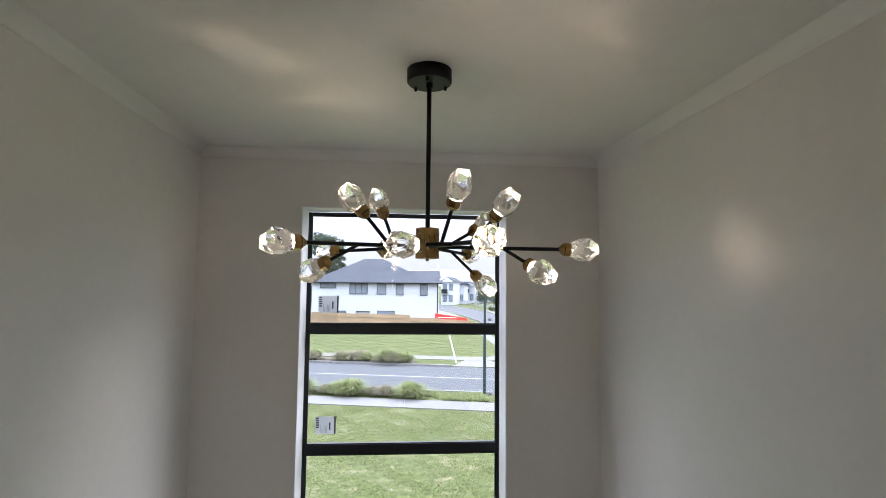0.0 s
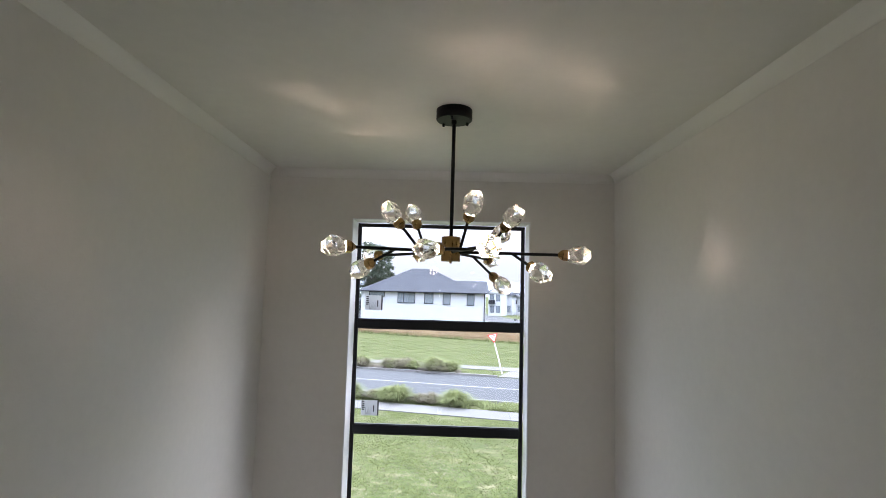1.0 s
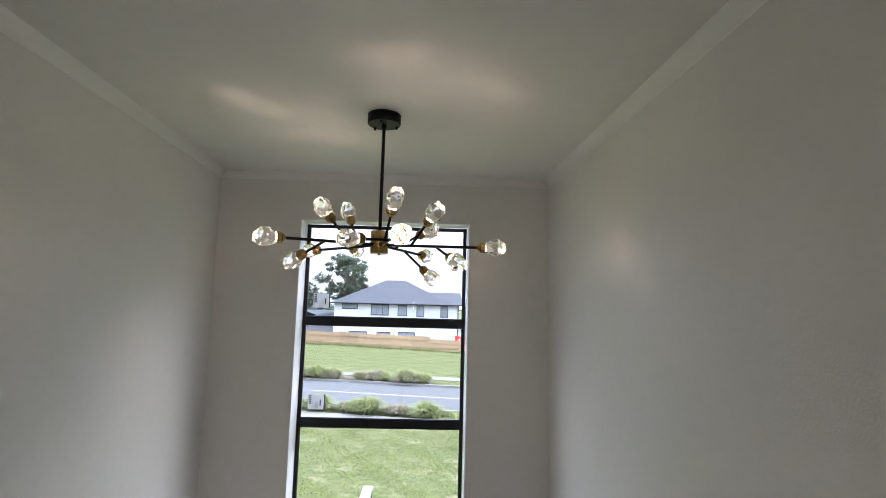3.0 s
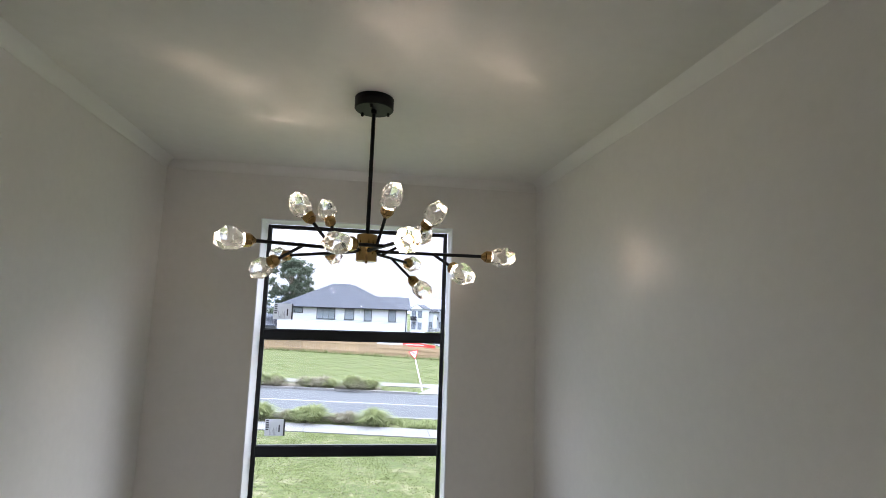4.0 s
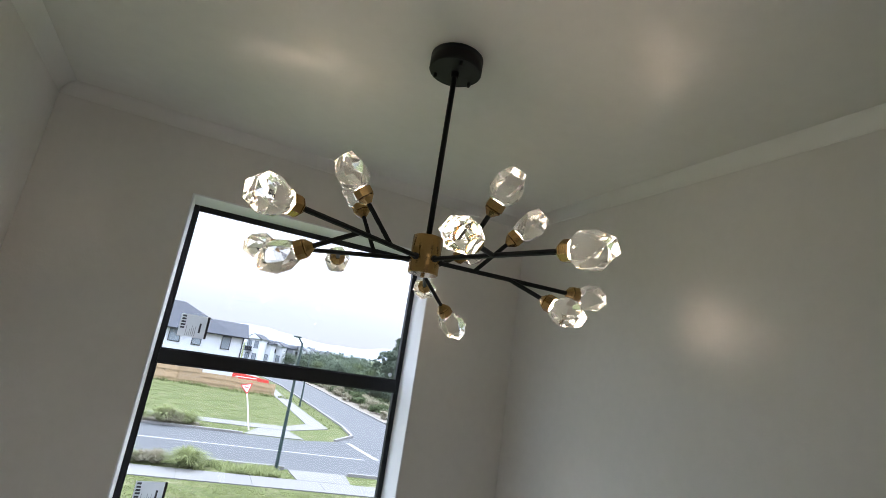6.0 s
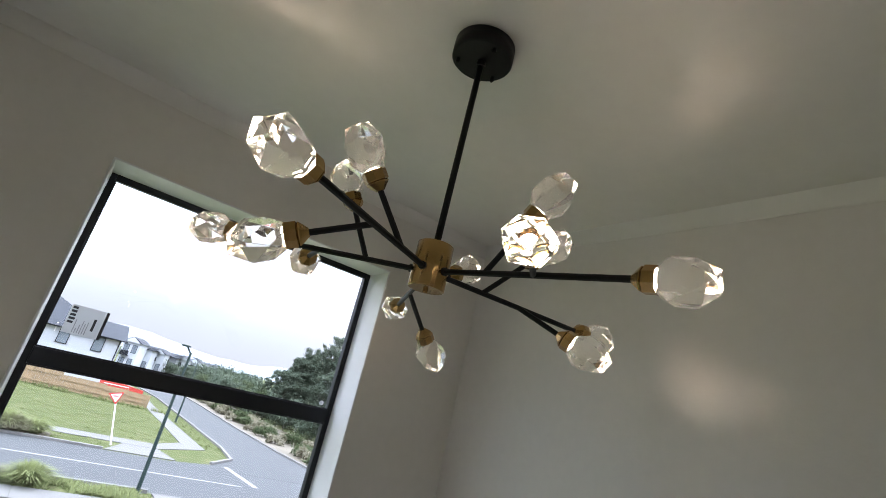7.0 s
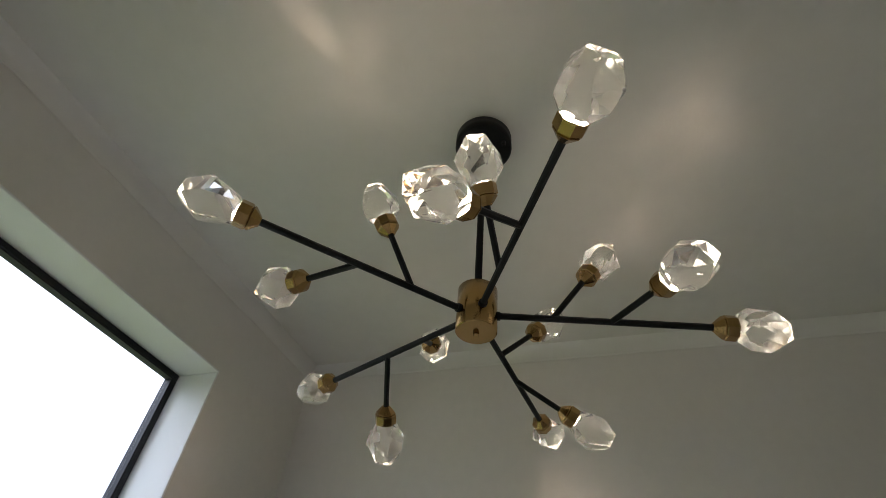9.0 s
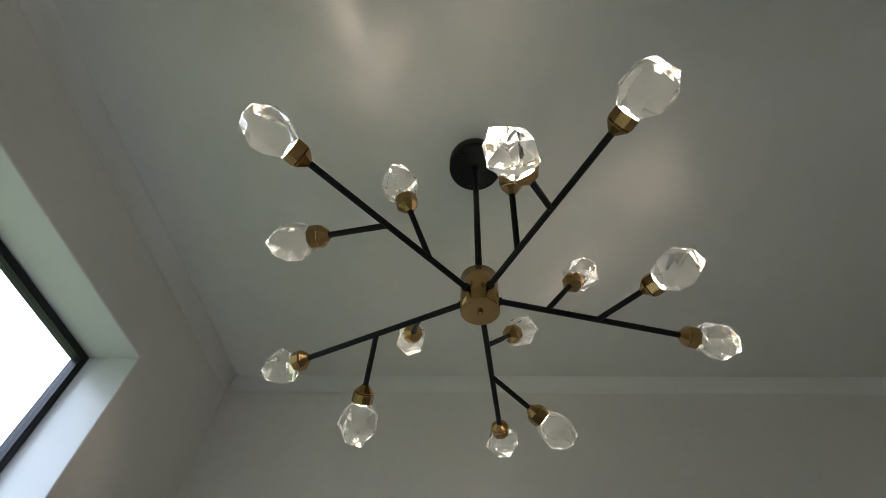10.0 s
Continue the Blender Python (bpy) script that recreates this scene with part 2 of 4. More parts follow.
# ---------------------------------------------------------------- mesh helpers
def finish(name, bm, mat, smooth=False):
    me = bpy.data.meshes.new(name)
    bmesh.ops.recalc_face_normals(bm, faces=bm.faces)
    bm.to_mesh(me)
    bm.free()
    if mat:
        me.materials.append(mat)
    if smooth:
        for p in me.polygons:
            p.use_smooth = True
    return me


def thing(name, label, category, at=(0, 0, 0), group="", kind="", rz=0.0):
    e = new(name)
    e.matrix_world = pose(*at, 0, 0, rz)
    e.empty_display_size = 0.1
    return tagged(e, label, category, group, kind)


def part(name, bm, mat, parent, label="", smooth=False):
    ob = new(name, finish(name, bm, mat, smooth))
    ob.parent = parent
    return tagged(ob, label)


def solid(name, bm, mat, label, category, kind="", group="", smooth=False):
    return tagged(new(name, finish(name, bm, mat, smooth)), label, category, group, kind)


def box(bm, x0, x1, y0, y1, z0, z1, bevel=0.0, m=None):
    r = bmesh.ops.create_cube(bm, size=1.0)
    vs = r["verts"]
    for v in vs:
        v.co = Vector(((x0 + x1) / 2 + v.co.x * (x1 - x0), (y0 + y1) / 2 + v.co.y * (y1 - y0), (z0 + z1) / 2 + v.co.z * (z1 - z0)))
    if bevel:
        es = list({e for v in vs for e in v.link_edges})
        r2 = bmesh.ops.bevel(bm, geom=es, offset=bevel, segments=2, affect="EDGES", profile=0.5)
        vs = list({v for f in r2["faces"] for v in f.verts} | {v for v in vs if v.is_valid})
    if m is not None:
        bmesh.ops.transform(bm, matrix=m, verts=[v for v in vs if v.is_valid])
    return bm


def nb(*a, **k):
    return box(bmesh.new(), *a, **k)


def lathe(bm, profile, seg=24, m=None):
    """Turned solid from (radius, height) pairs about z."""
    rings = []
    for r, z in profile:
        if r < 1e-6:
            rings.append([bm.verts.new((0, 0, z))])
        else:
            rings.append([bm.verts.new((r * math.cos(2 * math.pi * i / seg), r * math.sin(2 * math.pi * i / seg), z)) for i in range(seg)])
    for a, b in zip(rings, rings[1:]):
        for i in range(seg):
            j = (i + 1) % seg
            if len(a) == 1 and len(b) > 1:
                bm.faces.new((a[0], b[i], b[j]))
            elif len(b) == 1 and len(a) > 1:
                bm.faces.new((a[i], a[j], b[0]))
            elif len(a) > 1:
                bm.faces.new((a[i], a[j], b[j], b[i]))
    if len(rings[0]) > 1:
        bm.faces.new(rings[0][::-1])
    if len(rings[-1]) > 1:
        bm.faces.new(rings[-1])
    if m is not None:
        bmesh.ops.transform(bm, matrix=m, verts=[v for r in rings for v in r])
    return bm


def along(a, b):
    """Frame at a whose z axis runs to b."""
    a, b = Vector(a), Vector(b)
    return Matrix.Translation(a) @ (b - a).to_track_quat("Z", "Y").to_matrix().to_4x4()


def rod(bm, a, b, r, seg=12, r2=None):
    d = (Vector(b) - Vector(a)).length
    return lathe(bm, [(r, 0), (r2 if r2 else r, d)], seg, along(a, b))


def strip(bm, pts_left, pts_right, z0, z1):
    """A slab between two polylines, from z0 up to z1."""
    top = [[bm.verts.new((x, y, z1)) for x, y in side] for side in (pts_left, pts_right)]
    low = [[bm.verts.new((x, y, z0)) for x, y in side] for side in (pts_left, pts_right)]
    n = len(pts_left)
    for i in range(n - 1):
        bm.faces.new((top[0][i], top[0][i + 1], top[1][i + 1], top[1][i]))
        bm.faces.new((low[0][i], low[1][i], low[1][i + 1], low[0][i + 1]))
        for s in (0, 1):
            bm.faces.new((top[s][i], top[s][i + 1], low[s][i + 1], low[s][i]))
    for i in (0, n - 1):
        bm.faces.new((top[0][i], top[1][i], low[1][i], low[0][i]))
    return bm


def raw_mesh(name, verts, faces, mat):
    me = bpy.data.meshes.new(name)
    me.from_pydata(verts.tolist(), [], faces.tolist())
    me.materials.append(mat)
    return me


# ---------------------------------------------------------------- the stairwell
XL, XR, YN = -0.903, 0.787, 0.847          # inner faces of the walls
CEIL, FLOOR, LOW, GROUND = 2.553, 0.15, -2.75, -3.0
WX0, WX1, WZ0, WZ1 = -0.487, 0.381, -0.26, 2.320   # window opening
WALL_OUT = 1.008
FY0, FY1 = 0.970, 1.004                    # window frame, inner and outer face

bm = nb(XL - 0.12, WX0, YN, WALL_OUT, LOW, CEIL + 0.1)
box(bm, WX1, XR + 0.12, YN, WALL_OUT, LOW, CEIL + 0.1)
box(bm, WX0, WX1, YN, WALL_OUT, WZ1, CEIL + 0.1)
box(bm, WX0, WX1, YN, WALL_OUT, LOW, WZ0)
solid("wall_north", bm, M_WALL, "off-white painted plasterboard wall with a tall window", "wall", "structure")
SPLAY = pose(0, YN, 0) @ Matrix(((1, -0.026, 0, 0), (0, 1, 0, 0), (0, 0, 1, 0), (0, 0, 0, 1))) @ pose(0, -YN, 0)   # the side walls run 1.5 degrees off square
solid("wall_west", nb(XL - 0.12, XL, BACK_Y, YN, LOW, CEIL + 0.1, 0.0, SPLAY), M_WALL, "off-white painted plasterboard side wall", "wall", "structure")
solid("wall_east", nb(XR, XR + 0.12, BACK_Y, YN, LOW, CEIL + 0.1, 0.0, SPLAY), M_WALL, "off-white painted plasterboard side wall", "wall", "structure")
# unseen wall added to shut out light behind the camera
solid("wall_south", nb(XL - 0.2, XR + 0.25, BACK_Y - 0.12, BACK_Y, LOW, CEIL + 0.1), M_WALL, "off-white wall added to close the unseen back", "wall", "structure")
# the ceiling leaves an added, unseen opening for the fill lamp
bm = nb(XL - 0.2, XR + 0.25, FILL_Y1, WALL_OUT, CEIL, CEIL + 0.1)
box(bm, XL - 0.2, XR + 0.25, BACK_Y - 0.12, FILL_Y0, CEIL, CEIL + 0.1)
box(bm, XL - 0.2, -0.65, FILL_Y0, FILL_Y1, CEIL, CEIL + 0.1)
box(bm, 0.65, XR + 0.25, FILL_Y0, FILL_Y1, CEIL, CEIL + 0.1)
solid("ceiling", bm, M_CEIL, "white painted flat plaster ceiling", "ceiling", "structure")
# unseen cover added over the fill lamp's opening
solid("fill_opening_cover", nb(XL - 0.2, XR + 0.25, BACK_Y - 0.12, -3.0, CEIL + 0.12, CEIL + 0.2), M_CEIL, "white lining added above the unseen fill lamp opening", "ceiling", "structure")
# upper landing, the strip beside the stair well, and the lower hall
bm = nb(XL - 0.02, XR + 0.14, BACK_Y, -1.5, FLOOR - 0.25, FLOOR)
box(bm, XL, -0.10, -1.5, YN, FLOOR - 0.25, FLOOR)
solid("floor", bm, M_CARPET, "grey carpeted upper landing", "floor", "structure")
solid("lower_floor", nb(XL - 0.1, XR + 0.1, BACK_Y, YN, LOW - 0.1, LOW), M_CARPET, "grey carpeted lower hall floor", "floor", "structure")


def cornice(name, a, b, inward):
    """Coved moulding from a to b along the wall top; inward points into the room."""
    D, R = 0.036, 0.044
    prof = [(0.0, 0.0), (0.0, -D)]
    prof += [(0.003 + (R - 0.003) * (1 - math.cos(t * math.pi / 2)), -D + (D - 0.0012) * math.sin(t * math.pi / 2)) for t in (0, 0.12, 0.25, 0.37, 0.5, 0.62, 0.75, 0.87, 1)]
    prof += [(R + 0.004, 0.0)]
    bm = bmesh.new()
    a, b, w = Vector(a), Vector(b), Vector(inward)
    d = (b - a).normalized()
    ends = []
    for p, s in ((a, 1), (b, -1)):
        ends.append([bm.verts.new(p + w * o + d * s * o + Vector((0, 0, h))) for o, h in prof])
    n = len(prof)
    for i in range(n):
        j = (i + 1) % n
        bm.faces.new((ends[0][i], ends[0][j], ends[1][j], ends[1][i]))
    bm.faces.new(ends[0])
    bm.faces.new(ends[1][::-1])
    if abs(d.y) > 0.5:
        bmesh.ops.transform(bm, matrix=SPLAY, verts=bm.verts)
    ob = solid(name, bm, M_CORN, "white coved plaster cornice under the ceiling", "cornice", "structure", smooth=True)
    ob.data.polygons.foreach_set("use_smooth", [1 < p.index < n - 1 for p in ob.data.polygons])
    return ob


e = -0.002     # set into the plaster
cornice("cornice_north", (XL + e, YN - e, CEIL + 0.001), (XR - e, YN - e, CEIL + 0.001), (0, -1, 0))
cornice("cornice_west", (XL + e, BACK_Y + e, CEIL + 0.001), (XL + e, YN - e, CEIL + 0.001), (1, 0, 0))
cornice("cornice_east", (XR - e, BACK_Y + e, CEIL + 0.001), (XR - e, YN - e, CEIL + 0.001), (-1, 0, 0))


# ---------------------------------------------------------------- the window
def window():
    w = thing("window_1", "tall black aluminium window with stacked panes in white reveals", "window", kind="structure")
    t = 0.006
    # reveal lining boards
    part("reveal", nb(WX0, WX0 + t, YN - 0.004, FY0, WZ0, WZ1 - t, 0.002), M_REVEAL, w, "white painted reveal lining")
    part("reveal", nb(WX1 - t, WX1, YN - 0.004, FY0, WZ0, WZ1 - t, 0.002), M_REVEAL, w, "white painted reveal lining")
    part("reveal", nb(WX0, WX1, YN - 0.004, FY0, WZ1 - t, WZ1, 0.002), M_REVEAL, w, "white painted reveal lining")
    part("window_sill", nb(WX0, WX1, YN - 0.03, FY0, WZ0, WZ0 + 0.02, 0.003), M_REVEAL, w, "white painted sill")
    F = 0.015
    x0, x1, z1, z0 = WX0 + 0.006, WX1 - 0.008, WZ1 - 0.007, WZ0 + 0.02
    part("window_frame", nb(x0, x0 + F, FY0, FY1, z0, z1, 0.002), M_ALU, w)
    part("window_frame", nb(x1 - F, x1, FY0, FY1, z0, z1, 0.002), M_ALU, w)
    part("window_frame", nb(x0 + F, x1 - F, FY0, FY1, z1 - F, z1, 0.002), M_ALU, w)
    part("window_frame", nb(x0 + F, x1 - F, FY0, FY1, z0, z0 + F, 0.002), M_ALU, w)
    T = 0.043
    tops = [1.824, 1.307, 0.790, 0.273]
    edges = [z1 - F] + [v for k in tops for v in (k, k - T)] + [z0 + F]
    for k in tops:
        part("transom", nb(x0 + F, x1 - F, FY0 - 0.002, FY1, k - T, k, 0.003), M_ALU, w)
    for hi, lo in zip(edges[0::2], edges[1::2]):
        me = bpy.data.meshes.new("pane")     # one sheet of glass that faces the room
        me.from_pydata([(x0 + F - 0.004, 0.978, lo - 0.004), (x1 - F + 0.004, 0.978, lo - 0.004), (x1 - F + 0.004, 0.978, hi + 0.004), (x0 + F - 0.004, 0.978, hi + 0.004)], [], [(0, 1, 2, 3)])
        me.materials.append(M_GLASS)
        new("pane", me).parent = w
        # thin glazing bead round each pane
        bd = 0.004
        b2 = nb(x0 + F, x1 - F, 0.9715, 0.9765, hi - bd, hi)
        box(b2, x0 + F, x1 - F, 0.9715, 0.9765, lo, lo + bd)
        box(b2, x0 + F, x0 + F + bd, 0.9715, 0.9765, lo + bd, hi - bd)
        box(b2, x1 - F - bd, x1 - F, 0.9715, 0.9765, lo + bd, hi - bd)
        part("glazing_bead", b2, M_ALU, w)
    # round glazing mark etched in the corner of the top pane
    bm = bmesh.new()
    lathe(bm, [(0.0075, 0), (0.0075, 0.0006)], 20, along((x1 - F - 0.028, 0.9775, 1.842), (x1 - F - 0.028, 0.9, 1.842)))
    part("glazing_mark", bm, M_PAPER, w, "small round etched glazing mark")


window()


def sticker(z_low):
    """A paper glazing label on the inside of a pane; its print cannot be read and is plain bars."""
    W, H = 0.088, 0.074
    s = thing("glazing_label", "pale grey paper label stuck on the window pane", "label", (-0.386, 0.9775, z_low + H / 2), "glazing labels")
    part("paper", nb(-W / 2, W / 2, -0.0008, 0.0, -H / 2, H / 2), M_PAPER, s)
    part("edge_band", nb(W / 2 - 0.007, W / 2, -0.0014, -0.0009, -H / 2, H / 2), M_INK, s, "black printed edge")
    part("printed_block", nb(0.016, 0.022, -0.0014, -0.0009, -0.020, 0.012), M_INK, s, "black printed block")
    rnd = random.Random(5)
    bm = bmesh.new()
    for k in range(5):
        z = 0.033 - 0.0095 * k
        box(bm, -0.040, -0.040 + rnd.uniform(0.008, 0.014), -0.0014, -0.0009, z - 0.006, z)
    part("bar_code", bm, M_INK, s, "black bars")
    bm = bmesh.new()
    for k in range(6):
        x = -0.022 + 0.0055 * k
        box(bm, x, x + 0.002, -0.0014, -0.0009, -0.033, -0.033 + rnd.uniform(0.012, 0.036))
    part("print_line", bm, M_GREYINK, s, "grey printed lines")


for zz in (1.871, 1.350, 0.836):
    sticker(zz)


# ---------------------------------------------------------------- balustrade at the stair well
def balustrade():
    b = thing("balustrade", "white capped balustrade with black metal bars along the stair well", "balustrade", (-0.060, 0, FLOOR))
    y0, y1, h = -1.45, 0.57, 0.97
    part("handrail", nb(-0.022, 0.022, y0, y1, h - 0.012, h, 0.003), M_RAIL, b, "flat white painted handrail cap")
    part("top_bar", nb(-0.018, 0.018, y0 + 0.005, y1 - 0.005, h - 0.05, h - 0.012, 0.002), M_BLACK, b)
    part("bottom_bar", nb(-0.012, 0.012, y0 + 0.04, y1 - 0.04, 0.08, 0.10, 0.002), M_BLACK, b)
    for y in (y0 + 0.02, y1 - 0.02):
        part("newel_post", nb(-0.018, 0.018, y - 0.018, y + 0.018, 0.0, h - 0.05, 0.002), M_BLACK, b)
    for k in range(17):
        y = y0 + 0.13 + k * 0.11
        part("baluster", nb(-0.007, 0.007, y - 0.007, y + 0.007, 0.10, h - 0.05), M_BLACK, b)


balustrade()


# ---------------------------------------------------------------- the chandelier
ARM_Z, HUB_TOP, HUB_LOW = 2.092, 2.143, 2.066
# socket base of each arm: end, raised branch, lowered branch (x, y, z)
TIPS = {
    "D": ((0.328, -0.031, 2.093), (0.153, -0.050, 2.157), (0.229, -0.081, 2.058)),
    "E": ((0.133, 0.301, 2.097), (0.120, 0.119, 2.143), (0.138, 0.193, 2.041)),
    "A": ((-0.243, 0.214, 2.096), (-0.111, 0.104, 2.178), (-0.125, 0.213, 2.103)),
    "B": ((-0.269, -0.163, 2.090), (-0.146, -0.052, 2.160), (-0.228, -0.064, 2.059)),
    "C": ((0.079, -0.314, 2.085), (0.046, -0.152, 2.168), (-0.017, -0.240, 2.084)),
}
CRYSTAL_LEN = 0.070


def crystal_mesh(seed):
    """An irregular cut crystal: rings of jittered points, hulled into flat facets."""
    rnd = random.Random(seed)
    bm = bmesh.new()
    rings = ((6, 0.0178, 0.0, 0.0), (6, 0.0300, 0.019, 0.004), (6, 0.0308, 0.042, 0.005), (4, 0.0170, 0.0655, 0.003))
    for k, (n, r, z, j) in enumerate(rings):
        turn = rnd.uniform(0, 6.28)
        for i in range(n):
            a = turn + 2 * math.pi * i / n + (rnd.uniform(-0.22, 0.22) if k else 0)
            rr = r * (1 + (rnd.uniform(-0.10, 0.08) if k else 0))
            bm.verts.new((rr * math.cos(a), rr * math.sin(a), z + rnd.uniform(-j, j) * 1.0))
    hull = bmesh.ops.convex_hull(bm, input=bm.verts)
    loose = [v for v in bm.verts if not v.link_faces]
    bmesh.ops.delete(bm, geom=loose, context="VERTS")
    bmesh.ops.dissolve_limit(bm, angle_limit=radians(10), verts=bm.verts, edges=bm.edges)
    bmesh.ops.bevel(bm, geom=bm.edges[:], offset=0.0004, segments=1, affect="EDGES")   # ground arrises
    return finish("crystal", bm, M_CRYSTAL)


def socket_mesh():
    """Faceted brass cup: a flared eight-sided cone, a straight band and an open mouth."""
    bm = bmesh.new()
    lathe(bm, [(0.0060, 0.0), (0.0160, 0.0110), (0.0165, 0.0125), (0.0152, 0.0132), (0.0178, 0.0150), (0.0178, 0.0290), (0.0168, 0.0300), (0.0155, 0.0300), (0.0155, 0.0255), (0.0, 0.0255)], 8)
    return finish("socket", bm, M_BRASS)


def led_mesh():
    bm = bmesh.new()
    lathe(bm, [(0.0125, 0.0257), (0.0120, 0.0295), (0.0105, 0.0325), (0.0070, 0.0345), (0.0, 0.0352)], 16)
    return finish("led", bm, M_LED)


def chandelier():
    c = thing("chandelier", "black and brass branching chandelier with fifteen lit cut-crystal lamps", "chandelier", (0, 0, 0))
    bm = bmesh.new()
    R, z0, z1 = 0.0575, 2.518, CEIL
    lathe(bm, [(R - 0.003, z0), (R, z0 + 0.003), (R, z1 - 0.0005)], 48)
    canopy = part("canopy", bm, M_BLACK, c, "satin black round ceiling canopy", True)
    canopy.data.polygons.foreach_set("use_smooth", [len(p.vertices) == 4 for p in canopy.data.polygons])
    for k in range(3):
        a = radians(20 + 120 * k)
        bm = bmesh.new()
        lathe(bm, [(0.0028, -0.010), (0.0042, -0.008), (0.0042, 0.0)], 12, Matrix.Translation((0.045 * math.cos(a), 0.045 * math.sin(a), z0)))
        part("screw", bm, M_BLACK, canopy)
    part("stem", lathe(bmesh.new(), [(0.0058, HUB_TOP - 0.002), (0.0058, z0 + 0.001)], 16), M_BLACK, c, "thin black stem", True)
    part("stem_collar", lathe(bmesh.new(), [(0.009, z0 - 0.012), (0.009, z0 + 0.001)], 16), M_BLACK, c)
    bm = bmesh.new()
    lathe(bm, [(0.0285, HUB_LOW), (0.0300, HUB_LOW + 0.0012), (0.0300, HUB_TOP - 0.0012), (0.0285, HUB_TOP)], 48)
    hub = part("hub", bm, M_BRASS, c, "brushed brass cylinder hub")
    hub.data.polygons.foreach_set("use_smooth", [len(p.vertices) == 4 and abs(p.normal.z) < 0.2 for p in hub.data.polygons])
    part("finial", lathe(bmesh.new(), [(0.003, HUB_LOW - 0.006), (0.0042, HUB_LOW - 0.004), (0.0042, HUB_LOW + 0.001)], 12), M_BRASS, hub)
    crystals = [crystal_mesh(s) for s in (3, 11, 23, 31, 47)]
    socket, led = socket_mesh(), led_mesh()
    rnd = random.Random(9)
    beams = []
    k = 0
    for key, (end, up, low) in TIPS.items():
        end = Vector(end)
        flat = Vector((end.x, end.y, 0)).normalized()
        start = flat * 0.028 + Vector((0, 0, ARM_Z + 0.004))
        bm = rod(bmesh.new(), start, end, 0.0048, 8)
        arm = part("arm", bm, M_BLACK, c, "black metal arm")
        part("arm_collar", rod(bmesh.new(), start, start + (end - start).normalized() * 0.006, 0.0068, 10), M_BLACK, arm)
        for tip, dist in ((end, None), (Vector(up), 0.108), (Vector(low), 0.190)):
            if dist is None:
                d = (end - start).normalized()
            else:
                root = start + (end - start).normalized() * (dist - 0.028)
                d = (tip - root).normalized()
                part("branch", rod(bmesh.new(), root, tip, 0.0045, 8), M_BLACK, arm)
            m = along(tip, tip + d) @ pose(0, 0, 0, 0, 0, rnd.uniform(0, 360))
            s = new("socket", socket)
            s.parent = c
            s.matrix_world = m
            tagged(s, "faceted brushed brass lamp socket")
            for nm, data, off, lab in (("crystal", crystals[k % 5], 0.0262, "clear irregular cut crystal"), ("led", led, 0.0, "warm white light-emitting disc")):
                o = new(nm, data)
                o.parent = s
                o.matrix_basis = pose(0, 0, off + (0.0028 if nm == "crystal" else 0.0))
                tagged(o, lab)
            beams.append((tip + d * (0.030 + CRYSTAL_LEN + 0.004), d))
            k += 1
    return beams


BEAMS = chandelier()
# each lamp throws warm light out through its crystal; the facets split it into soft lobes
def lobe(name, energy, size, p, aim, squash, turn):
    data = bpy.data.lights.new(name, "SPOT")
    data.energy, data.color, data.spot_size, data.spot_blend, data.shadow_soft_size = energy, (1.0, 0.77, 0.60), radians(size), 1.0, 0.022
    new(name, data).matrix_world = look(p, aim, turn) @ Matrix.Diagonal((squash, 1, 1, 1))


# raised lamps, in the order of TIPS: where their lobes meet the ceiling, and how strongly
CEILING_LOBES = (
    ((0.36, -0.25, 0.55), (0.27, -0.34, 0.35), (0.44, -0.10, 0.18), (0.30, 0.02, 0.12)),
    ((0.25, 0.19, 0.22), (0.38, 0.30, 0.15), (0.10, 0.36, 0.16)),
    ((-0.31, 0.22, 0.62), (-0.22, 0.27, 0.30), (-0.16, 0.42, 0.15), (-0.44, 0.34, 0.12)),
    ((-0.45, -0.10, 0.55), (-0.36, -0.04, 0.32), (-0.18, -0.02, 0.22), (-0.56, -0.22, 0.18), (-0.20, -0.19, 0.20)),
    ((0.11, -0.40, 0.50), (-0.03, -0.15, 0.24), (0.03, -0.46, 0.30), (-0.10, -0.42, 0.15), (0.02, -0.62, 0.15)),
)
rnd = random.Random(4)
for k, (p, d) in enumerate(BEAMS):
    if k % 3 == 1:
        for x, y, strength in CEILING_LOBES[k // 3]:
            for power, size, thin, thick in ((0.72, 26, 0.36, 0.55), (0.72, 22, 0.36, 0.55), (0.58, 30, 0.36, 0.60), (0.42, 38, 0.50, 0.80))[0 if strength > 0.28 else 2:]:
                aim = (x + rnd.uniform(-0.06, 0.06), y + rnd.uniform(-0.06, 0.06), CEIL)
                lobe("raised_crystal_beam", strength * power, size * rnd.uniform(0.85, 1.15), p, aim, rnd.uniform(thin, thick), rnd.uniform(0, 180))
        lobe("raised_crystal_glow", 0.20, 150, p, p + d, 1.0, 0)
    else:
        if k == 0:
            lobe("crystal_beam", 0.36, 34, p, (XR, -0.01, 2.09), 0.8, 35)
        for spread, energy in ((0.06, 0.30), (0.25, 0.25)):
            off = Vector((rnd.uniform(-1, 1), rnd.uniform(-1, 1), rnd.uniform(-1, 1))) * spread
            lobe("crystal_beam", energy, rnd.uniform(36, 46), p, p + d + off, rnd.uniform(0.6, 0.9), rnd.uniform(0, 180))


# ---------------------------------------------------------------- outdoors
SKEW = 0.205


def rd(x, n):
    """A point of the street's own grid: x to the east, n across the street, which runs slightly askew."""
    return (x, n - SKEW * x)


solid("ground", nb(-500, 500, -500, 1200, GROUND - 1.0, GROUND), M_LAWN, "rough green lawn with dry patches", "lawn", "structure")
Z0 = GROUND


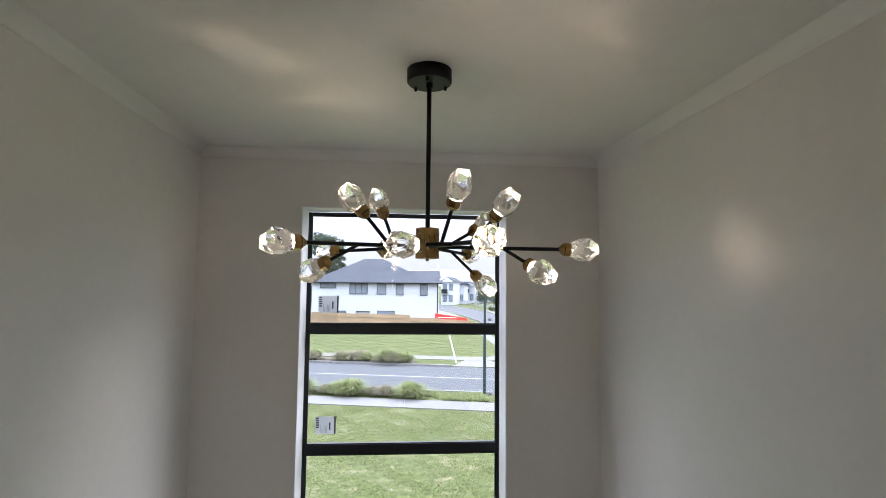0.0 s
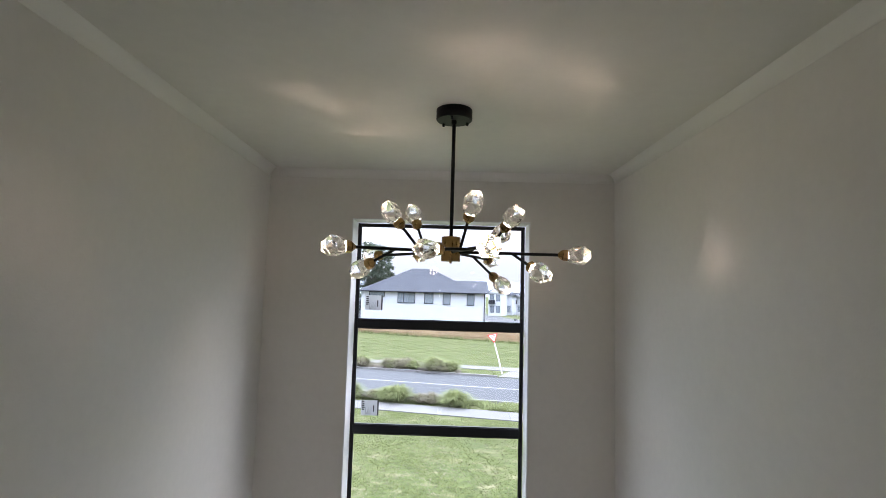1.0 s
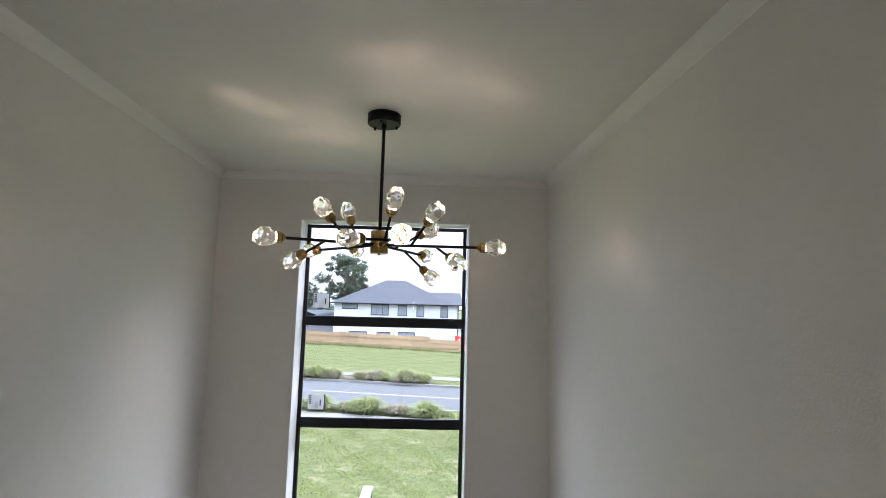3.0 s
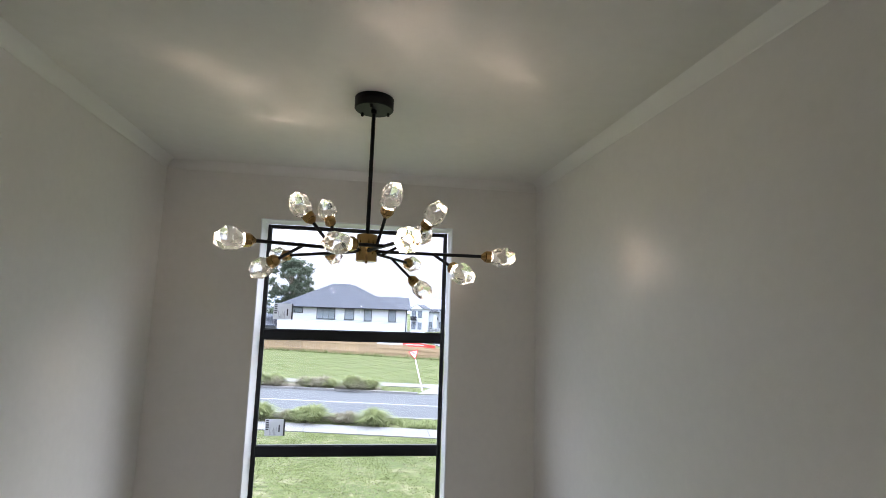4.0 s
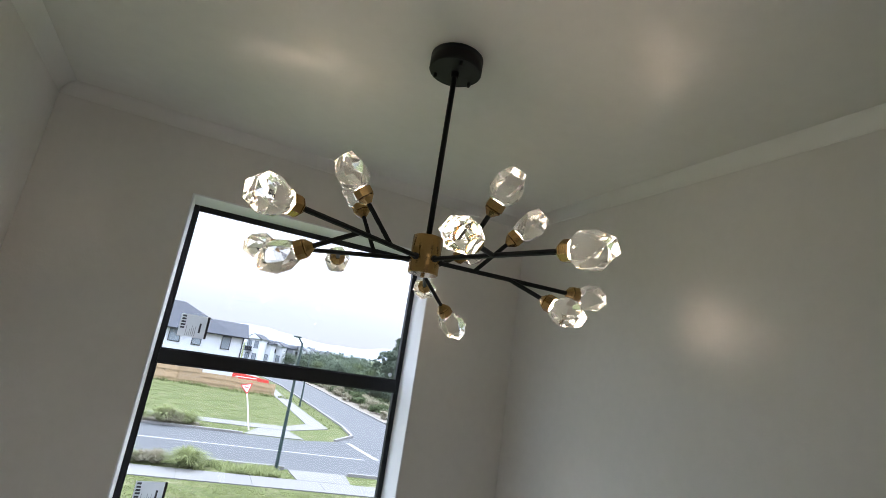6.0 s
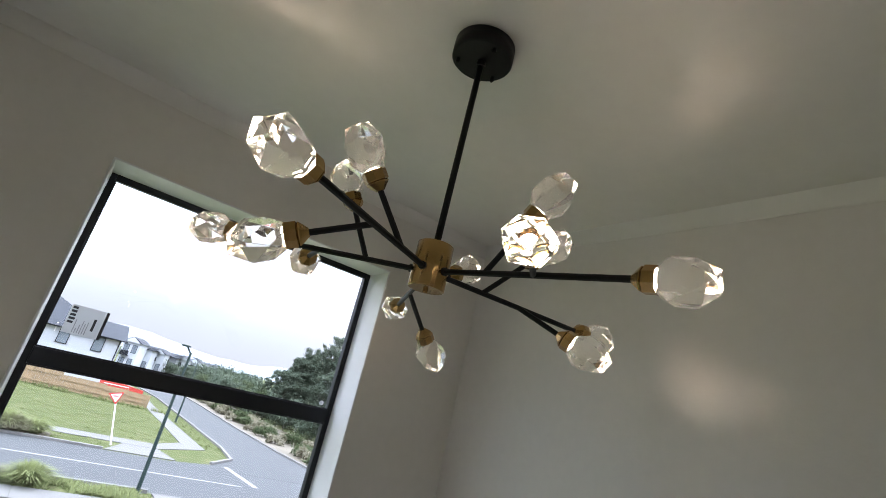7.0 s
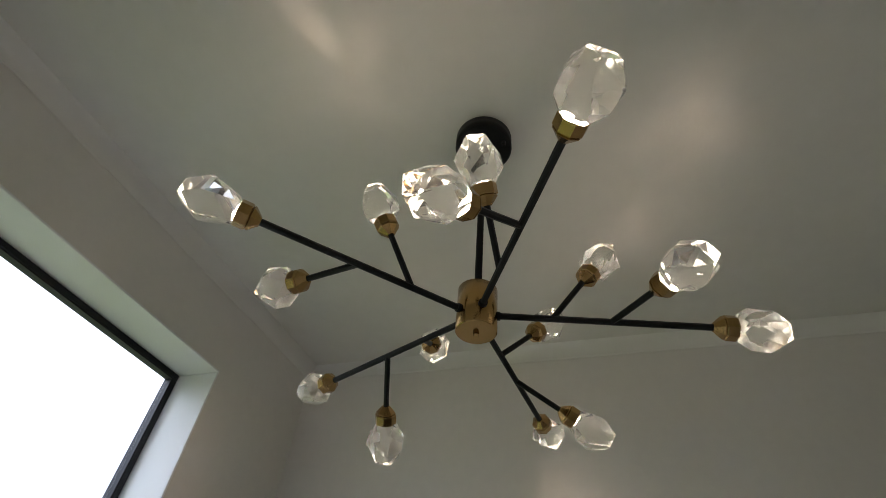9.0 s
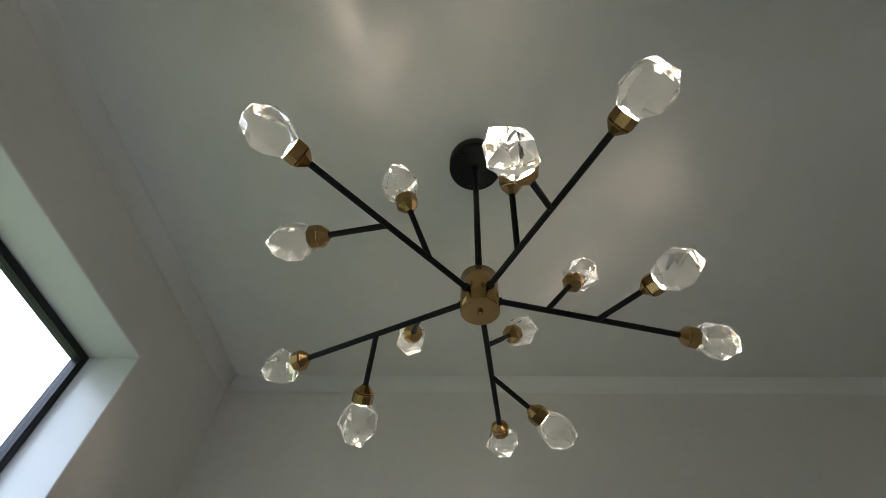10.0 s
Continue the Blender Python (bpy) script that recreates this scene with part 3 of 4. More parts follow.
def grid(x0, x1, n0, n1, steps=8):
    xs = [x0 + (x1 - x0) * k / steps for k in range(steps + 1)]
    return [rd(x, n0) for x in xs], [rd(x, n1) for x in xs]


# the street and the side road that leaves it
road = strip(bmesh.new(), *grid(-90, 90, 22.1, 29.25, 4), Z0 - 0.2, Z0 + 0.004)
solid("road", road, M_ASPHALT, "worn pale grey asphalt street", "road", "structure")
SIDE_L = [(5.1, 27.9), (7.95, 28.5), (9.55, 30.5), (9.95, 34.7), (10.0, 46.0), (10.0, 63.6), (8.8, 80.0), (6.0, 94.0), (1.0, 116.0), (-8.0, 154.0)]
SIDE_R = [(17.2, 25.4), (15.1, 28.0), (14.6, 31.0), (14.35, 36.0), (14.3, 48.0), (14.7, 66.0), (14.6, 82.0), (13.0, 98.0), (9.0, 118.0), (0.0, 158.0)]
solid("side_road", strip(bmesh.new(), SIDE_L, SIDE_R, Z0 - 0.2, Z0 + 0.008), M_ASPHALT, "grey asphalt side road leaving the street", "road", "structure")


def offset_line(pts, d):
    out = []
    for i, p in enumerate(pts):
        a, b = Vector(pts[max(i - 1, 0)]), Vector(pts[min(i + 1, len(pts) - 1)])
        t = (b - a).normalized()
        out.append((p[0] - t.y * d, p[1] + t.x * d))
    return out


def kerb_run(name, pts, side, joint=2.4):
    """Kerb stones along a line, each its own piece with a joint between."""
    k = thing(name, "pale concrete kerb along the street edge", "kerb", kind="structure")
    run = [Vector(p) for p in pts]
    seq, i = [], 0
    for a, b in zip(run, run[1:]):
        n = max(1, int((b - a).length / joint))
        for q in range(n):
            seq.append((a + (b - a) * (q / n), a + (b - a) * ((q + 1) / n)))
    rnd = random.Random(len(seq))
    for a, b in seq:
        t = (b - a).normalized()
        w = Vector((-t.y, t.x)) * side * 0.16
        a2, b2 = a + t * 0.02, b - t * 0.02
        h = 0.12 + rnd.uniform(-0.012, 0.012)
        part("kerb_stone", strip(bmesh.new(), [tuple(a2), tuple(b2)], [tuple(a2 + w), tuple(b2 + w)], Z0 - 0.1, Z0 + h), M_KERB, k)
    return k


kerb_run("kerb_near", [rd(-34, 22.1), rd(4.0, 22.1)], -1)
kerb_run("kerb_near", [rd(6.5, 22.1), rd(34, 22.1)], -1)
kerb_run("kerb_far", [rd(-34, 29.25), rd(2.9, 29.25)], 1)
kerb_run("kerb_corner", SIDE_L[1:7], 1)
kerb_run("kerb_side", SIDE_R[1:8], -1)

# white centre line and the give-way line across the side road
solid("centre_line", strip(bmesh.new(), *grid(-60, 8.3, 25.72, 25.84, 4), Z0, Z0 + 0.011), M_PAINT, "white painted centre line", "road marking", "structure")
solid("stop_line", strip(bmesh.new(), [(8.5, 28.3), (8.85, 24.2)], [(8.75, 28.3), (9.12, 24.2)], Z0, Z0 + 0.014), M_PAINT, "white painted limit line", "road marking", "structure")


def slabs(name, pts_a, pts_b, joint, label):
    """A footpath of cast slabs, each its own piece."""
    f = thing(name, label, "footpath", kind="structure")
    for (a0, a1), (b0, b1) in zip(zip(pts_a, pts_a[1:]), zip(pts_b, pts_b[1:])):
        a0, a1, b0, b1 = map(Vector, (a0, a1, b0, b1))
        n = max(1, round((a1 - a0).length / joint))
        for q in range(n):
            g = 0.005 / (a1 - a0).length
            u, v = q / n + g, (q + 1) / n - g
            A, B = [tuple(a0.lerp(a1, u)), tuple(a0.lerp(a1, v))], [tuple(b0.lerp(b1, u)), tuple(b0.lerp(b1, v))]
            part("slab", strip(bmesh.new(), A, B, Z0 - 0.1, Z0 + 0.035), M_CONC, f)


slabs("footpath_near", *grid(-30, 30, 19.0, 20.4, 1), 2.6, "pale concrete footpath beside the lawn")
slabs("crossing_near", [rd(4.2, 20.42), rd(4.1, 22.0)], [rd(6.2, 20.42), rd(6.4, 22.0)], 3.0, "pale concrete crossing to the kerb")
slabs("footpath_far", *grid(-30, 5.55, 31.9, 33.4, 1), 2.6, "pale concrete footpath on the far verge")
slabs("crossing_far", [(3.95, 31.05), (2.95, 28.75)], [(5.6, 30.72), (6.1, 28.2)], 3.0, "pale concrete pram crossing")
slabs("footpath_side", [(5.57, 32.25), (7.3, 34.2), (7.4, 42.5), (7.4, 54.0), (5.7, 64.0), (5.0, 77.0), (4.6, 92.0)], [(5.57, 30.8), (8.5, 32.8), (8.4, 43.4), (8.4, 55.0), (8.6, 64.5), (8.2, 78.0), (6.4, 91.0)], 2.6, "pale concrete footpath along the side road")


def bed(name, x0, x1, n0, n1):
    solid(name, strip(bmesh.new(), *grid(x0, x1, n0, n1, 6), Z0 - 0.1, Z0 + 0.05), M_MULCH, "dark mulched planting bed by the kerb", "planting bed", "structure")


bed("bed_far", -26, 0.75, 29.45, 31.2)
# pale gravel and clods of turned soil on the near verge
for k, (x, n, r) in enumerate([(-3.6, 21.5, 0.5), (-1.5, 21.6, 0.46), (-0.7, 21.7, 0.30), (-5.3, 21.4, 0.45)]):
    rnd = random.Random(40 + k)
    bm = bmesh.new()
    bmesh.ops.create_icosphere(bm, subdivisions=2, radius=1.0)
    for v in bm.verts:
        v.co *= 0.8 + 0.4 * noise.noise(v.co * 1.7 + Vector((k * 7.0, 0, 0)))
        v.co = Vector((v.co.x * r * 1.3, v.co.y * r * 0.6, v.co.z * r * 0.25))
    bmesh.ops.translate(bm, verts=bm.verts, vec=(*rd(x, n), Z0 + 0.1))
    solid("concrete_rubble", bm, M_KERB, "pale broken concrete lump on the verge", "rubble", group="verge rubble")


def blades(name, n, area, h, w, mat, label, category, seed, mask=None, dry=False):
    """Loose blades strewn over the ground, one joined mesh."""
    rng = np.random.default_rng(seed)
    x0, x1, y0, y1 = area
    x, y = rng.uniform(x0, x1, n), rng.uniform(y0, y1, n)
    clump = np.sin(x * 1.9 + 1.3 * np.sin(y * 1.1)) * np.sin(y * 2.3 + 1.7 * np.sin(x * 0.8)) + 0.6 * np.sin(x * 5.1 + y * 3.3)
    keep = rng.uniform(-1.1, 0.9, n) < (-clump if dry else clump)
    if mask is not None:
        keep &= mask(x, y)
    x, y = x[keep], y[keep]
    n = len(x)
    a, lean, hh = rng.uniform(0, 6.283, n), rng.uniform(0.2, 1.3, n), h * rng.uniform(0.4, 1.3, n)
    ww = w * rng.uniform(0.6, 1.4, n)
    base = np.stack([x, y, np.full(n, Z0 - 0.005)], 1)
    side = np.stack([np.cos(a), np.sin(a), np.zeros(n)], 1) * ww[:, None]
    tip = base + np.stack([-np.sin(a) * lean * hh, np.cos(a) * lean * hh, hh], 1)
    verts = np.stack([base - side, base + side, tip], 1).reshape(-1, 3)
    tagged(new(name, raw_mesh(name, verts, np.arange(3 * n).reshape(-1, 3), mat)), label, category, kind="stuff")


blades("lawn_grass", 200000, (-10, 9, 5.5, 20.2), 0.030, 0.022, M_BLADE, "uneven green lawn grass", "grass", 1, lambda x, y: y + SKEW * x < 18.97)
blades("dry_grass", 40000, (-10, 9, 5.5, 20.2), 0.030, 0.024, M_DRY, "pale dry straw between the lawn grass", "grass", 7, lambda x, y: y + SKEW * x < 18.97, True)
blades("verge_grass", 12000, (-12, 6.5, 18.0, 24.5), 0.07, 0.03, M_BLADE, "green verge grass beside the footpath", "grass", 2, lambda x, y: (y + SKEW * x > 20.43) & (y + SKEW * x < 21.9) & (x < 4.1))
blades("section_grass", 45000, (-26, 8, 33, 51), 0.04, 0.035, M_BLADE, "long green grass on the empty section", "grass", 3, lambda x, y: (y + SKEW * x > 33.45) & (x < 7.3))
blades("corner_grass", 9000, (0, 11, 29, 50), 0.12, 0.03, M_BLADE, "green verge grass at the street corner", "grass", 4, lambda x, y: ((y + SKEW * x > 29.45) & (y + SKEW * x < 31.85) & (x < 3.0)) | ((x > 8.45) & (x < 9.75) & (y > 33.2)))


blades("verge_weeds", 9000, (0.6, 3.6, 19.6, 21.8), 0.20, 0.03, M_TUSSOCK, "bright green weeds beside the lamp post", "weeds", 5, lambda x, y: (y + SKEW * x > 20.5) & (y + SKEW * x < 21.7))
blades("fence_weeds", 16000, (-14, 8.5, 46, 58), 0.34, 0.05, M_BLADE, "tall weeds along the foot of the fence", "weeds", 6, lambda x, y: np.abs(y - np.interp(x, [-14, -10, -5.4, 0.6, 3.8, 8.5], [58.2, 57.5, 55.1, 52.4, 51.0, 49.0])) < 0.55)


def tussock_mesh(seed, n, h, r, mat):
    rng = np.random.default_rng(seed)
    a, out = rng.uniform(0, 6.283, n), rng.uniform(0.05, 1.0, n)
    hh = h * rng.uniform(0.5, 1.15, n)
    d = np.stack([np.cos(a), np.sin(a), np.zeros(n)], 1)
    s = np.stack([-np.sin(a), np.cos(a), np.zeros(n)], 1) * 0.013
    b = d * (0.25 * r * rng.uniform(0, 1, n))[:, None]
    mid = b + d * (out * r * 0.6)[:, None] + np.array([0, 0, 1]) * (hh * (0.78 - 0.12 * out))[:, None]
    tip = b + d * (out * r * 1.3)[:, None] + np.array([0, 0, 1]) * (hh * (1.08 - 0.68 * out ** 2))[:, None]
    verts = np.stack([b - s, b + s, mid + s, mid - s, tip], 1).reshape(-1, 3)
    k = np.arange(n)[:, None] * 5
    quads, tris = (k + [0, 1, 2, 3]), (k + [3, 2, 4])
    me = bpy.data.meshes.new("tussock")
    me.from_pydata(verts.tolist(), [], quads.tolist() + tris.tolist())
    me.materials.append(mat)
    return me


T_GREEN = [tussock_mesh(s, 1000, 0.72, 0.92, M_TUSSOCK) for s in (1, 2)]
T_DRY = [tussock_mesh(s, 650, 0.64, 0.88, M_DRY) for s in (3, 4)]


def tussock(x, n, scale, dry, seed):
    rnd = random.Random(seed)
    o = new("tussock", (T_DRY if dry else T_GREEN)[seed % 2])
    px, py = rd(x, n)
    o.matrix_world = pose(px, py, Z0 + 0.03, 0, 0, rnd.uniform(0, 360)) @ Matrix.Diagonal((scale, scale, scale * rnd.uniform(0.85, 1.1), 1))
    tagged(o, "dry brown ornamental tussock in the bed" if dry else "bushy green ornamental grass in the bed", "ornamental grass", "street planting")


for k, (x, n, sc, dry) in enumerate([(-2.30, 20.95, 0.95, 0), (-2.85, 21.05, 0.78, 0), (-3.45, 21.1, 0.60, 1), (-1.25, 21.0, 0.62, 1), (-0.75, 20.95, 0.66, 1), (0.30, 20.9, 0.92, 0),
                                     (-4.6, 21.0, 0.85, 0), (-5.6, 21.1, 0.70, 1), (-7.0, 21.0, 0.95, 0), (-8.4, 21.0, 0.8, 1)]):
    tussock(x, n, sc, dry, 100 + k)
rf = random.Random(8)
for k in range(32):
    x = -14.2 + 0.48 * k + rf.uniform(-0.22, 0.22)
    if abs(x + 4.95) < 0.35 or abs(x + 1.75) < 0.16 or x > 0.35:
        continue
    tussock(x, rf.uniform(29.95, 30.7), rf.uniform(0.75, 1.15), k % 5 in (1, 3, 4), 200 + k)


# ---------------------------------------------------------------- street furniture
def street_lamp(x, y, h, arm):
    s = thing("street_lamp", "dark green tapered street lamp post with a flat lantern", "street lamp", (x, y, Z0), "street lamps")
    part("post", lathe(bmesh.new(), [(0.09, 0.0), (0.09, 0.05), (0.075, 0.06), (0.07, 1.2), (0.045, h)], 14), M_POLE, s, smooth=False)
    part("base_plate", nb(-0.16, 0.16, -0.16, 0.16, 0.0, 0.03, 0.004), M_POLE, s)
    bm = rod(bmesh.new(), (0, 0, h - 0.05), (arm * 0.7, 0, h + 0.22), 0.035, 10)
    part("outreach", bm, M_POLE, s)
    part("lantern", nb(min(arm * 0.3, arm * 1.3), max(arm * 0.3, arm * 1.3), -0.12, 0.12, h + 0.17, h + 0.24, 0.02), M_POLE, s, "flat dark lantern")


street_lamp(3.62, 21.1, 5.1, -0.32)
street_lamp(8.7, 44.3, 4.8, -0.4)


def give_way_sign(x, y):
    s = thing("give_way_sign", "red-edged white triangular traffic sign on a white post", "traffic sign", (x, y, Z0), rz=-8)
    s.matrix_world = pose(x, y, Z0 - 0.03, 0, -15, -8)
    part("post", lathe(bmesh.new(), [(0.038, 0.0), (0.038, 2.5)], 12), M_SIGNWHITE, s, "white post")

    def tri(r, y0, y1, zc):
        bm = bmesh.new()
        cs = [(r * math.sin(radians(a)), r * math.cos(radians(a))) for a in (180, 60, -60)]
        # rounded corners
        pts = []
        for i in range(3):
            c, p, q = Vector(cs[i]), Vector(cs[i - 1]), Vector(cs[(i + 1) % 3])
            pts += [c.lerp(p, 0.10), c.lerp((p + q) / 2, 0.05), c.lerp(q, 0.10)]
        lo = [bm.verts.new((px, y0, zc + pz)) for px, pz in pts]
        hi = [bm.verts.new((px, y1, zc + pz)) for px, pz in pts]
        bm.faces.new(lo)
        bm.faces.new(hi[::-1])
        for i in range(len(pts)):
            j = (i + 1) % len(pts)
            bm.faces.new((lo[i], lo[j], hi[j], hi[i]))
        return bm

    part("sign_plate", tri(0.40, -0.062, -0.045, 2.36), M_SIGNRED, s, "red border plate")
    part("sign_face", tri(0.29, -0.068, -0.063, 2.36), M_SIGNWHITE, s, "white face")
    bm = nb(-0.14, 0.14, -0.073, -0.069, 2.42, 2.46)
    box(bm, -0.11, 0.11, -0.073, -0.069, 2.34, 2.38)
    part("sign_lettering", bm, M_SIGNRED, s, "red lettering bars")


give_way_sign(3.33, 30.15)


# ---------------------------------------------------------------- fence
def fence():
    pts = [(-30.0, 60.2), (-14.0, 59.0), (-10.0, 58.3), (-5.4, 55.9), (0.6, 53.4), (3.8, 52.2), (7.25, 50.9)]
    tops = [1.52, 1.50, 1.48, 1.50, 1.22, 1.12]
    f = thing("fence", "new pale pine paling fence stepping down the slope", "fence")
    rnd = random.Random(12)
    for (a, b), h in zip(zip(pts, pts[1:]), tops):
        a, b = Vector(a), Vector(b)
        t = (b - a).normalized()
        ang = math.degrees(math.atan2(t.y, t.x))
        L = (b - a).length
        n = max(1, round(L / 2.4))
        for q in range(n):
            base = a + t * (L * q / n)
            hh = h - 0.05 * (q % 2)
            m = Matrix.Translation((base.x, base.y, Z0)) @ pose(0, 0, 0, 0, 0, ang)
            part("post", nb(-0.05, 0.05, 0.022, 0.11, 0, hh + 0.12, 0.0, m), M_FENCE, f)
            part("rail", nb(0.0, L / n - 0.01, -0.045, -0.001, 0.28, 0.37, 0.0, m), M_FENCE, f)
            part("rail", nb(0.0, L / n - 0.01, -0.045, -0.001, hh - 0.42, hh - 0.33, 0.0, m), M_FENCE, f)
            bm = bmesh.new()
            w = 0.15
            for i in range(math.ceil(L / n / w)):
                x = i * w
                box(bm, x, x + w - 0.006, 0.0 if i % 2 else 0.02, 0.02 if i % 2 else 0.04, 0.03, hh + rnd.uniform(-0.015, 0.015), 0.0, m)
            part("paling_panel", bm, M_FENCE, f)


fence()

# red plastic barrier sheet behind the fence end
b_red = thing("safety_barrier", "red plastic safety barrier behind the fence", "barrier", (5.35, 55.0, Z0), rz=-14)
bm = nb(-1.85, 1.85, -0.05, 0.05, 0.05, 1.32)
for v in bm.verts:                                     # its top sags to one end
    if v.co.z > 1:
        v.co.z -= 0.13 * v.co.x
part("panel", bm, M_RED, b_red)
part("foot", nb(-2.0, -1.6, -0.4, 0.4, 0.0, 0.08, 0.01), M_RED, b_red)
part("foot", nb(1.6, 2.0, -0.4, 0.4, 0.0, 0.08, 0.01), M_RED, b_red)
part("reflective_band", nb(-1.5, 0.6, -0.06, -0.052, 1.06, 1.13), M_SIGNWHITE, b_red, "white reflective band")


# ---------------------------------------------------------------- houses
def add_window(parent, x0, x1, z0, z1, y, mullions=0):
    w = part("window", nb(x0, x1, y - 0.03, y + 0.02, z0, z1), M_SKYGLASS, parent, "glazed window with sky reflection in its colour")
    t = 0.07
    bm = nb(x0 - t, x0, y - 0.07, y, z0 - t, z1 + t)
    box(bm, x1, x1 + t, y - 0.07, y, z0 - t, z1 + t)
    box(bm, x0, x1, y - 0.07, y, z1, z1 + t)
    box(bm, x0, x1, y - 0.07, y, z0 - t, z0)
    for k in range(mullions):
        xm = x0 + (x1 - x0) * (k + 1) / (mullions + 1)
        box(bm, xm - 0.03, xm + 0.03, y - 0.06, y - 0.032, z0, z1)
    part("window_frame", bm, M_ALU, w, "dark window frame")


def hip_roof(bm, x0, x1, y0, y1, z, rise, over=0.45):
    x0, x1, y0, y1 = x0 - over, x1 + over, y0 - over, y1 + over
    half = (y1 - y0) / 2
    ym = (y0 + y1) / 2
    v = [bm.verts.new(p) for p in ((x0, y0, z), (x1, y0, z), (x1, y1, z), (x0, y1, z), (x0 + half, ym, z + rise), (x1 - half, ym, z + rise), (x0, y0, z - 0.12), (x1, y0, z - 0.12), (x1, y1, z - 0.12), (x0, y1, z - 0.12))]
    for f in ((0, 1, 5, 4), (1, 2, 5), (2, 3, 4, 5), (3, 0, 4), (6, 7, 1, 0), (7, 8, 2, 1), (8, 9, 3, 2), (9, 6, 0, 3), (9, 8, 7, 6)):
        bm.faces.new([v[i] for i in f])
    return bm


def weatherboards(bm, x0, x1, y, z0, z1, pitch=0.2):
    k = z0
    while k < z1 - 0.01:
        box(bm, x0, x1, y - 0.035, y, k, min(k + pitch - 0.02, z1))
        k += pitch
    return bm


def white_house():
    h = thing("house", "two-storey white weatherboard house with a dark hipped roof", "house", (1.18, 0, Z0))
    yf, yb = 59.5, 71.0
    bm = nb(-12.2, 3.04, yf, yb, 0, 4.97)
    weatherboards(bm, -12.2, 3.04, yf, 0.1, 4.92)
    part("wall", bm, M_BOARD, h, "white horizontal weatherboards")
    part("roof", hip_roof(bmesh.new(), -12.2, 1.85, yf, yb, 4.99, 3.1), M_ROOF, h, "dark slate-coloured hipped roof")
    bm = bmesh.new()
    ring = [(yf - 0.47, 4.90), (yf - 0.47, 5.01), (yf + 3.9, 6.57), (yf + 8.3, 5.01), (yf + 8.3, 4.90)]
    ends = [[bm.verts.new((x, yy, zz)) for yy, zz in ring] for x in (-2.6, 3.45)]
    for i in range(5):
        j = (i + 1) % 5
        bm.faces.new((ends[0][i], ends[0][j], ends[1][j], ends[1][i]))
    bm.faces.new(ends[0])
    bm.faces.new(ends[1][::-1])
    part("roof", bm, M_ROOF, h, "lower dark gabled roof")
    part("gutter", nb(-12.6, 3.5, yf - 0.56, yf - 0.47, 4.92, 4.99), M_ALU, h)
    for x0, x1, z0, z1, mu in ((-11.19, -9.4, 4.3, 4.82, 1), (-7.68, -5.65, 3.63, 4.8, 2), (-4.41, -3.41, 3.62, 4.78, 0), (-2.12, -1.32, 3.54, 4.77, 0), (0.81, 1.61, 3.51, 4.78, 0),
                               (-10.2, -8.2, 0.5, 1.5, 1), (-6.85, -5.35, 0.5, 1.48, 0), (-4.3, -2.35, 0.5, 1.52, 1)):
        add_window(h, x0, x1, z0, z1, yf - 0.04, mu)
    part("downpipe", nb(-2.62, -2.52, yf - 0.12, yf - 0.04, 4.4, 5.3), M_SIGNWHITE, h)
    part("downpipe", nb(2.85, 2.95, yf - 0.12, yf - 0.04, 0, 4.9), M_ALU, h)
    # grey single-storey wing with a low roof
    part("wing", nb(-17.5, -12.25, yf + 1.5, yb, 0, 2.6), M_GREYCLAD, h, "grey clad side wing")
    part("wing_roof", hip_roof(bmesh.new(), -17.5, -12.75, yf + 1.5, yb, 2.62, 1.3), M_ROOF, h)


white_house()


def town_house(x, y, w, d, hgt, rz, grey, gable):
    h = thing("town_house", "distant white and grey gabled town house", "house", (x, y, Z0), "distant town houses", rz=rz)
    part("wall", nb(-w / 2, w / 2, 0, d, 0, hgt), M_GREYCLAD if grey else M_BOARD, h)
    bm = bmesh.new()
    o = 0.35
    if gable:
        v = [bm.verts.new(p) for p in ((-w / 2 - o, -o, hgt), (w / 2 + o, -o, hgt), (0, -o, hgt + w * 0.36), (-w / 2 - o, d + o, hgt), (w / 2 + o, d + o, hgt), (0, d + o, hgt + w * 0.36))]
        for f in ((0, 1, 2), (3, 5, 4), (0, 2, 5, 3), (2, 1, 4, 5), (0, 3, 4, 1)):
            bm.faces.new([v[i] for i in f])
        part("roof", bm, M_ROOF, h)
        bm = bmesh.new()
        v = [bm.verts.new(p) for p in ((-w / 2, -o - 0.02, hgt - 0.02), (w / 2, -o - 0.02, hgt - 0.02), (0, -o - 0.02, hgt + w * 0.33), (-w / 2, -o + 0.05, hgt - 0.02), (w / 2, -o + 0.05, hgt - 0.02), (0, -o + 0.05, hgt + w * 0.33))]
        for f in ((0, 1, 2), (3, 5, 4), (0, 2, 5, 3), (2, 1, 4, 5), (0, 3, 4, 1)):
            bm.faces.new([v[i] for i in f])
        part("gable", bm, M_BOARD, h)
    else:
        part("roof", hip_roof(bm, -w / 2, w / 2, 0, d, hgt, w * 0.28), M_ROOF, h)
    for zz in (0.8, 3.4):
        if zz + 1.3 < hgt:
            add_window(h, -w * 0.36, -w * 0.10, zz, zz + 1.4, -0.02, 1)
            add_window(h, w * 0.12, w * 0.36, zz, zz + 1.4, -0.02, 0)
    part("balcony", nb(-w * 0.42, w * 0.05, -0.9, 0.0, 2.7, 2.85), M_ALU, h)
    part("balcony_rail", nb(-w * 0.42, w * 0.05, -0.9, -0.86, 2.85, 3.6), M_ALU, h)


